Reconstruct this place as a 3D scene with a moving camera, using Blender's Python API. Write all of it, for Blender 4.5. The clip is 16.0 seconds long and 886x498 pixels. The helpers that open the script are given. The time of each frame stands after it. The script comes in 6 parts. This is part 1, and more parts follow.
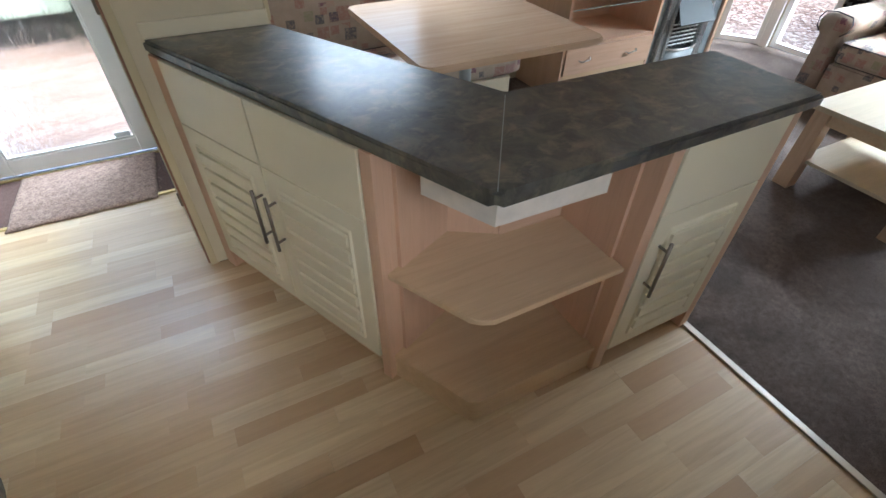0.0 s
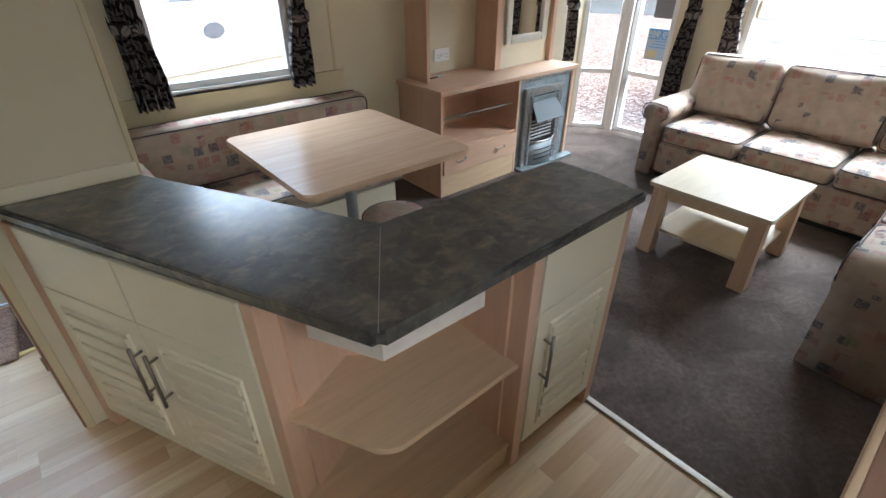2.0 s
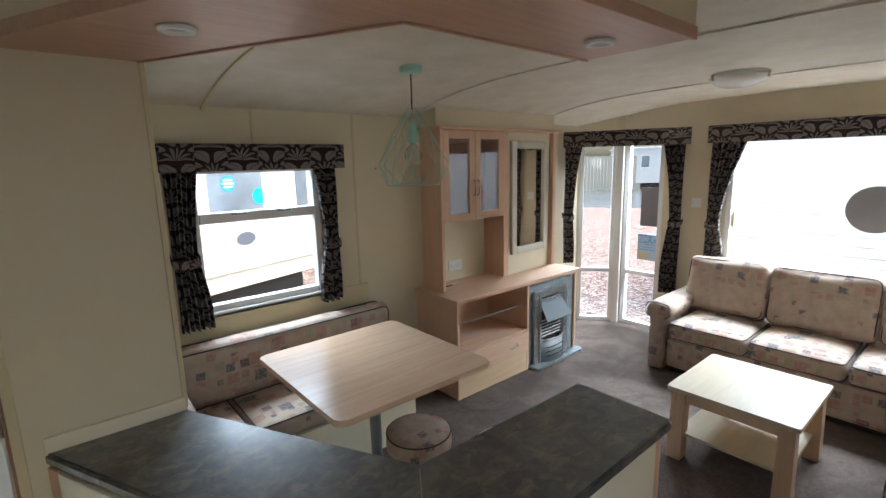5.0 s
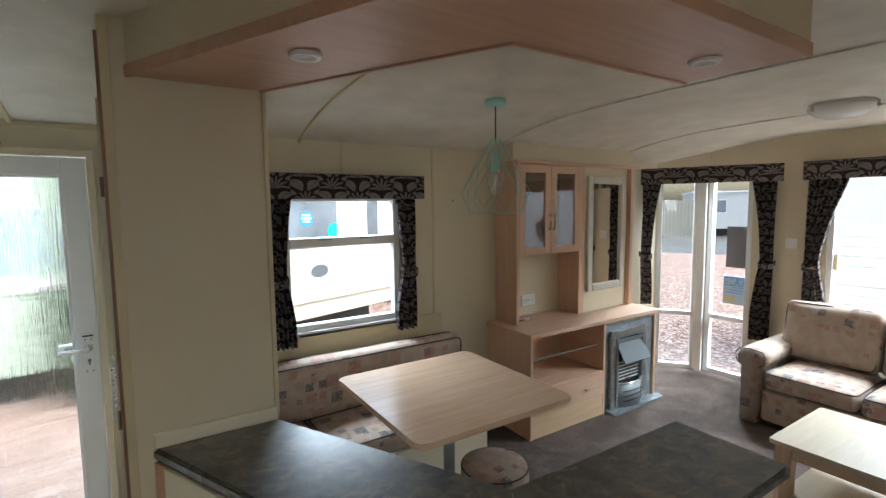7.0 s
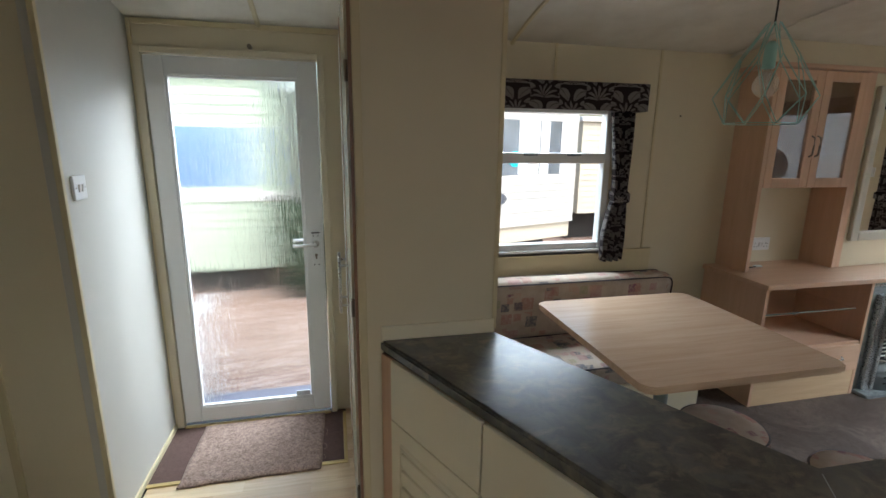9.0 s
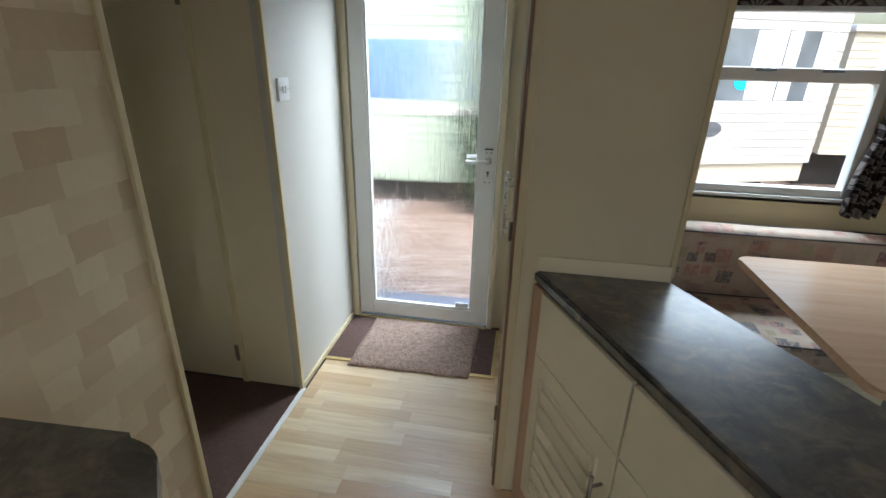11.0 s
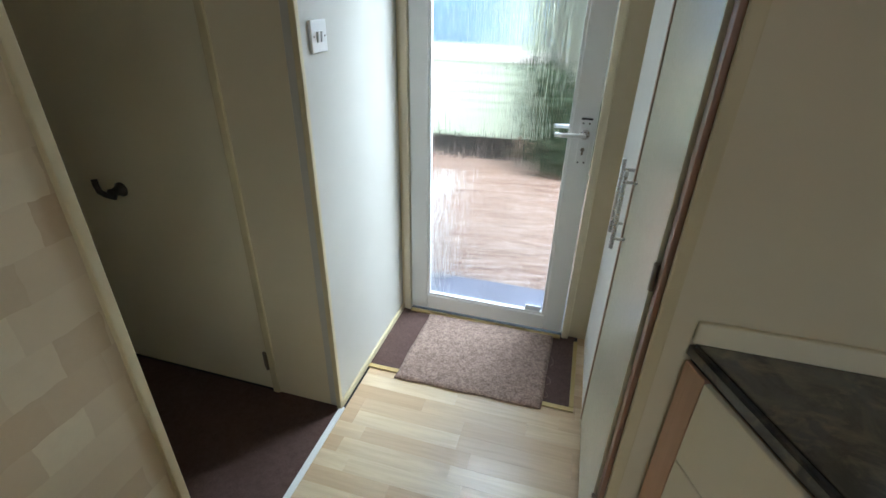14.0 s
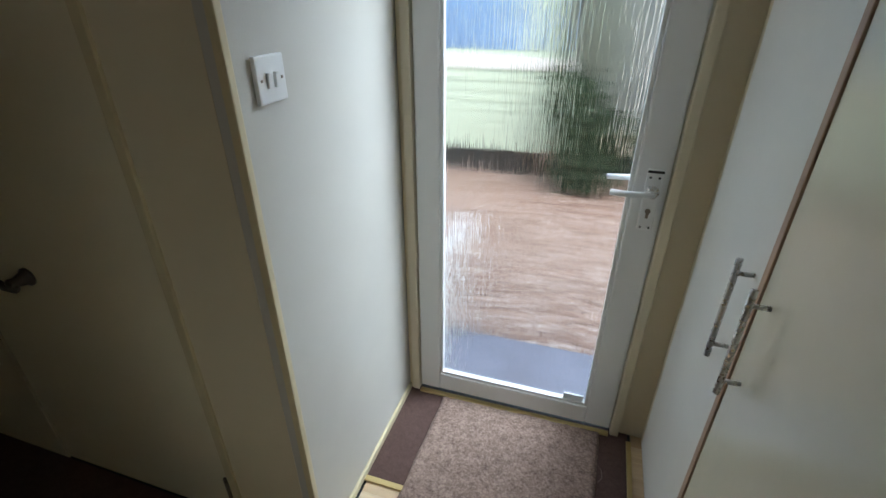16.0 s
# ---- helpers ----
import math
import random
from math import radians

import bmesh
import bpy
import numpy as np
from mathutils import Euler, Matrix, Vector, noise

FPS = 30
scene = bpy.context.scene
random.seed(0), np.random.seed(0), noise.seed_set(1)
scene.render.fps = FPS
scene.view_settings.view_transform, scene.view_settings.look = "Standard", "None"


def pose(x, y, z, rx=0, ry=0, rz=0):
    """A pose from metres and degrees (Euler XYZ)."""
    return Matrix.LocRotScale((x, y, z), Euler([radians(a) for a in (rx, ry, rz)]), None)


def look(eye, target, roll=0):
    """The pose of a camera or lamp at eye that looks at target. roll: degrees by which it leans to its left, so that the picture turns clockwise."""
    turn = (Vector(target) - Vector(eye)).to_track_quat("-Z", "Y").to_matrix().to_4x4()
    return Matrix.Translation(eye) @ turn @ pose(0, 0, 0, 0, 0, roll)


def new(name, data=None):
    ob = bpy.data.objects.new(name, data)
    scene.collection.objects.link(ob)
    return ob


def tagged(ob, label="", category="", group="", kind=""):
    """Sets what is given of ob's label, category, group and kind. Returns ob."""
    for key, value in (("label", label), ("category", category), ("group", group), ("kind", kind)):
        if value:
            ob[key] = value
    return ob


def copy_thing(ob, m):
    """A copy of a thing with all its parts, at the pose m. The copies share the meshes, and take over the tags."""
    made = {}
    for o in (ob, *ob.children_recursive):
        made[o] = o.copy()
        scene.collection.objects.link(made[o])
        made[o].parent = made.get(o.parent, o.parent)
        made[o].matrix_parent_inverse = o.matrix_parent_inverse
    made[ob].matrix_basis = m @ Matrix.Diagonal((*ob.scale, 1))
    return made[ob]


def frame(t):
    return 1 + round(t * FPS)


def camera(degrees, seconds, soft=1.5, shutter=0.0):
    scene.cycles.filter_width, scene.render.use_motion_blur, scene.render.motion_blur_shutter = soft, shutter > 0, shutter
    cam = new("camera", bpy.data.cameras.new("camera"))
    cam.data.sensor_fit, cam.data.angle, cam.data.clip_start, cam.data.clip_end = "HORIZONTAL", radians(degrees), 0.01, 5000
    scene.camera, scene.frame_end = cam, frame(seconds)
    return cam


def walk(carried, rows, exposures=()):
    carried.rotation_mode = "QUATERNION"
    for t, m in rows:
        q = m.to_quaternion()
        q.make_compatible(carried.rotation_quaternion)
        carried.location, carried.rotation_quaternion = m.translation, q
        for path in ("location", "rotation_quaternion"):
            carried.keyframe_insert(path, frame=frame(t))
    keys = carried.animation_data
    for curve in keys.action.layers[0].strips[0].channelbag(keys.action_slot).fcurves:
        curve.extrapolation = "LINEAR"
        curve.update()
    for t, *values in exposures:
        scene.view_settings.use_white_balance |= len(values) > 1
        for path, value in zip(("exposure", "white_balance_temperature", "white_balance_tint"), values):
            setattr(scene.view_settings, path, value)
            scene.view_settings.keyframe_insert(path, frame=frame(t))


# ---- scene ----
cam = camera(86.32, 16.0)
PATH = [
    (0, (0.012, -0.057, 1.418), (0.710, 1.260, 0.085), 1.10),
    (0.5, (0.044, -0.066, 1.466), (0.849, 1.233, 0.176), 0.46),
    (1, (0.065, -0.080, 1.497), (0.976, 1.202, 0.261), 0.15),
    (1.5, (0.075, -0.082, 1.524), (1.098, 1.205, 0.386), 0.21),
    (2, (0.082, -0.072, 1.538), (1.188, 1.218, 0.484), 0.17),
    (2.5, (0.079, -0.061, 1.557), (1.229, 1.246, 0.574), 0.11),
    (3, (0.074, -0.057, 1.602), (1.266, 1.294, 0.734), -0.17),
    (3.5, (0.059, -0.056, 1.645), (1.284, 1.334, 0.892), -0.67),
    (4, (0.043, -0.058, 1.698), (1.297, 1.370, 1.076), -0.81),
    (4.5, (0.011, -0.069, 1.754), (1.291, 1.394, 1.283), -0.86),
    (7, (-0.116, -0.023, 1.681), (0.964, 1.651, 1.500), -0.64),
    (7.5, (-0.150, 0.039, 1.641), (0.804, 1.784, 1.425), -0.17),
    (8, (-0.203, 0.109, 1.613), (0.583, 1.927, 1.334), 0.13),
    (8.5, (-0.245, 0.187, 1.574), (0.347, 2.066, 1.230), 0.33),
    (9, (-0.242, 0.256, 1.552), (0.195, 2.157, 1.108), 0.72),
    (9.5, (-0.210, 0.328, 1.553), (0.058, 2.240, 1.030), 1.00),
    (10, (-0.198, 0.354, 1.544), (-0.157, 2.266, 0.958), 1.08),
    (12.5, (-0.170, 0.439, 1.491), (-0.618, 2.131, 0.523), 1.57),
    (13, (-0.197, 0.529, 1.500), (-0.640, 2.218, 0.524), 1.75),
    (13.5, (-0.309, 0.717, 1.497), (-0.765, 2.402, 0.520), 1.58),
    (14, (-0.383, 0.882, 1.497), (-0.854, 2.572, 0.536), 1.27),
    (14.5, (-0.400, 1.067, 1.502), (-0.873, 2.761, 0.549), 1.06),
    (15, (-0.411, 1.220, 1.509), (-0.903, 2.911, 0.561), 0.67),
    (15.5, (-0.457, 1.323, 1.508), (-0.986, 3.001, 0.556), 0.17),
    (16, (-0.540, 1.410, 1.522), (-1.073, 3.081, 0.561), 0.13),
]
walk(cam, [(t, look(eye, target, roll)) for t, eye, target, roll in PATH],
     exposures=[(0.0, 1.85, 5630, 7), (4.5, 1.6, 5720, 6), (7.0, 1.45, 5850, 6), (8.5, 1.15, 6000, 7), (10.0, 1.1, 6000, 7), (12.5, 1.3, 5680, 3), (14.0, 1.3, 5680, 3), (15.0, 1.02, 5850, 6), (16.0, 0.75, 5850, 6)])

# ---- light ----
world = bpy.data.worlds.new("overcast_sky")
scene.world = world
world.use_nodes = True
wn = world.node_tree
sky = wn.nodes.new("ShaderNodeTexSky")
sky.sky_type = "NISHITA"
sky.sun_disc = False
sky.sun_elevation, sky.sun_rotation = radians(48), radians(150)
sky.air_density, sky.dust_density = 1.4, 4.0
wn.links.new(sky.outputs[0], wn.nodes["Background"].inputs[0])
wn.nodes["Background"].inputs[1].default_value = 0.15
sun = new("sun", bpy.data.lights.new("sun", "SUN"))
sun.data.energy, sun.data.angle, sun.data.color = 1.5, radians(25), (1.0, 0.97, 0.93)
sun.matrix_world = look((2.0, -3.0, 6.0), (0.5, 0.6, 0.0))


def sky_light(name, centre, toward, width, height, watts, colour=(0.86, 0.94, 1.0), spread=180):
    """Sky light falling in through one opening from above its head."""
    lamp = new(name, bpy.data.lights.new(name, "AREA"))
    lamp.data.shape, lamp.data.size, lamp.data.size_y = "RECTANGLE", width, height
    lamp.data.energy, lamp.data.color, lamp.data.spread = watts, colour, radians(spread)
    lamp.matrix_world = look(centre, toward)
    return lamp


sky_light("dining_window_light", (0.99, 4.00, 2.85), (0.99, 2.0, 0.95), 2.4, 1.5, 112)
sky_light("front_window_light", (5.35, 0.45, 2.55), (3.2, 0.55, 0.9), 1.9, 0.9, 140)
sky_light("bay_light", (5.05, 2.75, 2.45), (3.9, 2.0, 0.6), 0.7, 0.8, 125)
sky_light("door_light", (-0.70, 3.55, 2.75), (-0.66, 2.05, 0.0), 0.6, 0.7, 1.9, spread=70)
sky_light("kitchen_window_light", (0.40, -1.22, 1.78), (0.75, 0.55, 0.5), 1.0, 0.6, 3.7, (1.0, 0.98, 0.94))

# ---- materials ----
def shader(name, rough=0.5, metal=0.0, spec=0.5, coat=0.0):
    m = bpy.data.materials.new(name)
    m.use_nodes = True
    b = m.node_tree.nodes["Principled BSDF"]
    b.inputs["Roughness"].default_value, b.inputs["Metallic"].default_value = rough, metal
    b.inputs["Specular IOR Level"].default_value, b.inputs["Coat Weight"].default_value = spec, coat
    b.inputs["Coat Roughness"].default_value = 0.24
    return m, m.node_tree, b


def coords(nt, scale=(1, 1, 1), turn=0.0, shift=False):
    tc, mp = nt.nodes.new("ShaderNodeTexCoord"), nt.nodes.new("ShaderNodeMapping")
    mp.inputs["Scale"].default_value, mp.inputs["Rotation"].default_value = scale, (0, 0, radians(turn))
    nt.links.new(tc.outputs["Object"], mp.inputs["Vector"])
    if shift:
        info, mul = nt.nodes.new("ShaderNodeObjectInfo"), nt.nodes.new("ShaderNodeMath")
        mul.operation = "MULTIPLY"
        mul.inputs[1].default_value = 37.0
        nt.links.new(info.outputs["Random"], mul.inputs[0])
        nt.links.new(mul.outputs[0], mp.inputs["Location"])
    return mp.outputs["Vector"]


def noise_tex(nt, vec, scale, detail=4.0, rough=0.55, distort=0.0):
    n = nt.nodes.new("ShaderNodeTexNoise")
    n.inputs["Scale"].default_value, n.inputs["Detail"].default_value = scale, detail
    n.inputs["Roughness"].default_value, n.inputs["Distortion"].default_value = rough, distort
    nt.links.new(vec, n.inputs["Vector"])
    return n.outputs["Fac"]


def ramp(nt, fac, stops):
    r = nt.nodes.new("ShaderNodeValToRGB")
    e = r.color_ramp.elements
    while len(e) < len(stops):
        e.new(0.5)
    for el, (p, c) in zip(e, stops):
        el.position, el.color = p, (*c, 1)
    nt.links.new(fac, r.inputs["Fac"])
    return r.outputs["Color"]


def mix(nt, fac, a, b, kind="MIX"):
    m = nt.nodes.new("ShaderNodeMix")
    m.data_type, m.blend_type = "RGBA", kind
    for socket, v in ((m.inputs[0], fac), (m.inputs[6], a), (m.inputs[7], b)):
        if isinstance(v, (int, float)):
            socket.default_value = v
        elif isinstance(v, tuple):
            socket.default_value = (*v, 1)
        else:
            nt.links.new(v, socket)
    return m.outputs[2]


def math_node(nt, op, a, b=0.0):
    m = nt.nodes.new("ShaderNodeMath")
    m.operation = op
    for socket, v in ((m.inputs[0], a), (m.inputs[1], b)):
        if isinstance(v, (int, float)):
            socket.default_value = v
        else:
            nt.links.new(v, socket)
    return m.outputs[0]


def bump(nt, b, height, strength=0.2, dist=0.002):
    n = nt.nodes.new("ShaderNodeBump")
    n.inputs["Strength"].default_value, n.inputs["Distance"].default_value = strength, dist
    nt.links.new(height, n.inputs["Height"])
    nt.links.new(n.outputs[0], b.inputs["Normal"])


def plain(name, colour, rough=0.5, metal=0.0, vary=0.08, scale=3.0, fine=120.0, relief=0.08, spec=0.5):
    """Paint, plastic or metal with slight unevenness at two scales."""
    m, nt, b = shader(name, rough, metal, spec)
    v = coords(nt)
    dark = tuple(c * (1 - vary) for c in colour)
    light = tuple(min(1, c * (1 + vary * 0.6)) for c in colour)
    col = ramp(nt, noise_tex(nt, v, scale), [(0.3, dark), (0.7, light)])
    nt.links.new(col, b.inputs["Base Color"])
    f = noise_tex(nt, v, fine, 2)
    nt.links.new(math_node(nt, "ADD", math_node(nt, "MULTIPLY", f, 0.12), rough - 0.06), b.inputs["Roughness"])
    bump(nt, b, f, relief)
    return m


def wood(name, light, dark, rough=0.42, axis=0, coarse=1.0, shift=True):
    """Printed wood grain that runs along one axis."""
    m, nt, b = shader(name, rough)
    s = [22.0, 22.0, 22.0]
    s[axis] = 1.6
    v = coords(nt, tuple(s), shift=shift)
    g = noise_tex(nt, v, 1.6 * coarse, 5, 0.6, 0.5)
    col = ramp(nt, g, [(0.32, dark), (0.5, tuple((a + c) / 2 for a, c in zip(light, dark))), (0.68, light)])
    s2 = [160.0] * 3
    s2[axis] = 6.0
    pores = noise_tex(nt, coords(nt, tuple(s2)), 1.5, 2)
    col = mix(nt, ramp(nt, pores, [(0.55, (0, 0, 0)), (0.75, (0.25, 0.25, 0.25))]), col, tuple(c * 0.7 for c in dark))
    nt.links.new(col, b.inputs["Base Color"])
    bump(nt, b, pores, 0.06)
    return m


CREAM_WALL = plain("cream_vinyl_board", (0.71, 0.63, 0.46), 0.55, vary=0.05, scale=1.5, fine=220, relief=0.12)
LOBBY_WALL = plain("pale_lobby_board", (0.57, 0.545, 0.49), 0.5, vary=0.04, fine=220, relief=0.1)
PALE_STRIP = plain("pale_block_strip", (0.74, 0.66, 0.57), 0.5, vary=0.12, scale=18.0)
CREAM_TRIM = plain("cream_trim", (0.66, 0.57, 0.36), 0.45, vary=0.06)
WHITE_PLASTIC = plain("white_plastic", (0.80, 0.80, 0.79), 0.32, vary=0.03)
CREAM_DOOR = plain("cream_foil_door", (0.82, 0.745, 0.56), 0.35, vary=0.03, relief=0.03)
GLOSS_DOOR = plain("cream_gloss_foil_door", (0.70, 0.67, 0.52), 0.22, vary=0.03, relief=0.03)
# far wardrobe door: daylight from the entrance is painted in as a whiter cream
DAYLIT_DOOR = plain("daylit_flush_door", (0.76, 0.75, 0.70), 0.38, vary=0.04, relief=0.03)
DARK_METAL = plain("brushed_bronze_metal", (0.26, 0.22, 0.18), 0.35, 0.85)
PEWTER = plain("dark_pewter", (0.07, 0.065, 0.06), 0.3, 0.7)
CHROME = plain("satin_steel", (0.62, 0.60, 0.57), 0.28, 0.95)
GREY_METAL = plain("grey_cast_metal", (0.34, 0.37, 0.38), 0.38, 0.6, vary=0.15)
BRIGHT_METAL = plain("polished_grey_metal", (0.50, 0.53, 0.54), 0.28, 0.85, vary=0.12)
HOOD_GREY = plain("matt_grey_enamel", (0.13, 0.15, 0.155), 0.6, vary=0.1)
PALE_METAL = plain("pale_grey_metal", (0.30, 0.335, 0.345), 0.5, 0.15, vary=0.1)
BLACK = plain("black_void_paint", (0.02, 0.02, 0.02), 0.7)
SHELF_EDGE = plain("green_glass_edge", (0.30, 0.38, 0.35), 0.15)
TEAL = plain("mint_green_enamel", (0.36, 0.60, 0.54), 0.35, vary=0.05)
GREY_CARD = plain("grey_card", (0.22, 0.21, 0.22), 0.8)
BLUE_CARD = plain("blue_card", (0.22, 0.46, 0.80), 0.6)
STICKER_BLUE = plain("deep_blue_sticker", (0.05, 0.24, 0.62), 0.4)
STICKER_TEAL = plain("turquoise_sticker", (0.02, 0.46, 0.62), 0.4)
SLATE = plain("slate_grey_badge", (0.10, 0.11, 0.13), 0.5)
PALE_CARD = plain("pale_blue_card", (0.52, 0.64, 0.78), 0.6)
WHITE_CARD = plain("white_card", (0.75, 0.78, 0.80), 0.6)
PIPING = plain("dark_piping", (0.07, 0.055, 0.06), 0.8)
RUBBER = plain("black_rubber", (0.02, 0.02, 0.02), 0.6)
STEEL_STRIP = plain("aluminium_strip", (0.55, 0.52, 0.47), 0.3, 0.9)
GOLD_STRIP = plain("gold_strip", (0.62, 0.48, 0.22), 0.35, 0.8)
MIRROR_FRAME = plain("champagne_frame", (0.66, 0.63, 0.54), 0.35, 0.25, vary=0.1)

BEECH_X = wood("beech_along_x", (0.72, 0.485, 0.335), (0.645, 0.415, 0.275), axis=0)
BEECH_Z = wood("beech_upright", (0.72, 0.475, 0.325), (0.65, 0.415, 0.275), axis=2, coarse=0.6)
PALE_BEECH = wood("pale_beech", (0.72, 0.53, 0.33), (0.64, 0.45, 0.27), axis=0)
TABLE_TOP = wood("beech_table_top", (0.70, 0.50, 0.35), (0.62, 0.42, 0.28), rough=0.2, axis=0)
COFFEE_TOP = wood("pale_coffee_table_top", (0.66, 0.545, 0.37), (0.59, 0.48, 0.315), rough=0.42, axis=0)
COFFEE_LEG = wood("coffee_table_leg_wood", (0.66, 0.46, 0.30), (0.57, 0.38, 0.24), axis=2)
RED_BROWN = wood("red_brown_edge_and_shade", (0.36, 0.20, 0.13), (0.28, 0.15, 0.09), axis=2)
TAN_EDGE = wood("tan_door_edge", (0.47, 0.31, 0.21), (0.39, 0.25, 0.165), axis=2)
RED_TOP = wood("red_brown_top", (0.33, 0.19, 0.125), (0.27, 0.15, 0.095), axis=0)
SOFFIT_WOOD = wood("beech_soffit", (0.58, 0.36, 0.245), (0.50, 0.30, 0.20), axis=0)


def laminate_plank():
    m, nt, b = shader("laminate_plank", 0.28, spec=0.7, coat=0.45)
    v = coords(nt, (2.0, 30.0, 30.0), shift=True)
    g = noise_tex(nt, v, 1.4, 5, 0.6, 0.8)
    info = nt.nodes.new("ShaderNodeObjectInfo")
    tone = ramp(nt, info.outputs["Random"], [(0.0, (0.53, 0.335, 0.18)), (0.25, (0.63, 0.445, 0.255)), (0.7, (0.71, 0.545, 0.33)), (1.0, (0.78, 0.64, 0.42))])
    col = mix(nt, ramp(nt, g, [(0.35, (0.0, 0.0, 0.0)), (0.65, (0.40, 0.40, 0.40))]), tone, (0.42, 0.265, 0.145))
    nt.links.new(col, b.inputs["Base Color"])
    nt.links.new(math_node(nt, "ADD", math_node(nt, "MULTIPLY", g, 0.18), 0.27), b.inputs["Roughness"])
    bump(nt, b, g, 0.04)
    return m


def worktop_laminate():
    m, nt, b = shader("dark_slate_worktop", 0.45, spec=0.9, coat=0.6)
    v = coords(nt)
    a = noise_tex(nt, v, 11.0, 6, 0.7, 0.8)
    c = noise_tex(nt, coords(nt, (1, 1.5, 1), 30), 15.0, 5, 0.62, 0.5)
    e = noise_tex(nt, coords(nt, (1.4, 1, 1), 70), 8.0, 5, 0.62, 0.6)
    base = ramp(nt, a, [(0.37, (0.022, 0.024, 0.023)), (0.50, (0.060, 0.058, 0.049)), (0.63, (0.120, 0.110, 0.081))])
    base = mix(nt, ramp(nt, e, [(0.53, (0, 0, 0)), (0.64, (0.6, 0.6, 0.6))]), base, (0.088, 0.091, 0.097))
    rust = mix(nt, ramp(nt, c, [(0.52, (0, 0, 0)), (0.68, (0.8, 0.8, 0.8))]), base, (0.205, 0.167, 0.120))
    fleck = noise_tex(nt, v, 90.0, 3, 0.7)
    col = mix(nt, ramp(nt, fleck, [(0.60, (0, 0, 0)), (0.75, (0.35, 0.35, 0.35))]), rust, (0.14, 0.155, 0.15))
    nt.links.new(col, b.inputs["Base Color"])
    nt.links.new(math_node(nt, "ADD", math_node(nt, "MULTIPLY", fleck, 0.16), 0.38), b.inputs["Roughness"])
    bump(nt, b, fleck, 0.05)
    return m


def carpet(name, dark, light, marks=0.5, tuft_scale=260.0, sheen=0.1):
    m, nt, b = shader(name, 0.95, spec=0.15)
    b.inputs["Sheen Weight"].default_value, b.inputs["Sheen Roughness"].default_value = sheen, 0.5
    b.inputs["Sheen Tint"].default_value = (1.0, 0.90, 0.86, 1)
    v = coords(nt)
    fine = noise_tex(nt, v, tuft_scale, 3, 0.7)
    wear = noise_tex(nt, v, 3.0, 5, 0.65, 1.2)
    clump = noise_tex(nt, v, 45.0, 4, 0.7)
    tuft = ramp(nt, math_node(nt, "ADD", math_node(nt, "MULTIPLY", fine, 0.55), math_node(nt, "MULTIPLY", clump, 0.45)), [(0.36, dark), (0.64, light)])
    col = mix(nt, ramp(nt, wear, [(0.38, (marks,) * 3), (0.62, (0, 0, 0))]), tuft, tuple(c * 0.62 for c in dark))
    nt.links.new(col, b.inputs["Base Color"])
    bump(nt, b, fine, 0.6, 0.004)
    return m


def sofa_fabric():
    """Beige weave with scattered square motifs in rust, rose, slate and olive."""
    m, nt, b = shader("patchwork_print_fabric", 0.9, spec=0.2)
    v = coords(nt)
    base = ramp(nt, noise_tex(nt, v, 14.0, 4), [(0.3, (0.425, 0.34, 0.27)), (0.7, (0.52, 0.43, 0.35))])
    col = base
    for scale, reach, seed in ((9.0, 0.18, 0.0), (12.0, 0.17, 3.7), (8.0, 0.19, 8.1), (13.0, 0.2, 5.3)):
        off = nt.nodes.new("ShaderNodeVectorMath")
        off.operation = "ADD"
        off.inputs[1].default_value = (seed, seed * 0.7, seed * 1.3)
        nt.links.new(v, off.inputs[0])
        vo = nt.nodes.new("ShaderNodeTexVoronoi")
        vo.distance = "CHEBYCHEV"
        vo.inputs["Scale"].default_value, vo.inputs["Randomness"].default_value = scale, 0.65
        nt.links.new(off.outputs[0], vo.inputs["Vector"])
        sep = nt.nodes.new("ShaderNodeSeparateColor")
        nt.links.new(vo.outputs["Color"], sep.inputs[0])
        tint = ramp(nt, sep.outputs[0], [(0.0, (0.40, 0.20, 0.17)), (0.20, (0.50, 0.34, 0.27)), (0.38, (0.07, 0.09, 0.13)), (0.54, (0.42, 0.23, 0.22)),
                                         (0.68, (0.33, 0.34, 0.21)), (0.80, (0.48, 0.33, 0.26)), (0.92, (0.20, 0.07, 0.13))])
        tint.node.color_ramp.interpolation = "CONSTANT"
        inside = math_node(nt, "LESS_THAN", vo.outputs["Distance"], math_node(nt, "ADD", math_node(nt, "MULTIPLY", sep.outputs[1], reach), reach * 0.75))
        broken = ramp(nt, noise_tex(nt, v, 70.0, 3, 0.7), [(0.36, (0.20, 0.20, 0.20)), (0.58, (0.80, 0.80, 0.80))])
        shown = math_node(nt, "MULTIPLY", math_node(nt, "MULTIPLY", inside, broken), math_node(nt, "GREATER_THAN", sep.outputs[2], 0.12))
        col = mix(nt, shown, col, tint)
    nt.links.new(col, b.inputs["Base Color"])
    bump(nt, b, noise_tex(nt, v, 420.0, 2, 0.6), 0.35)
    return m


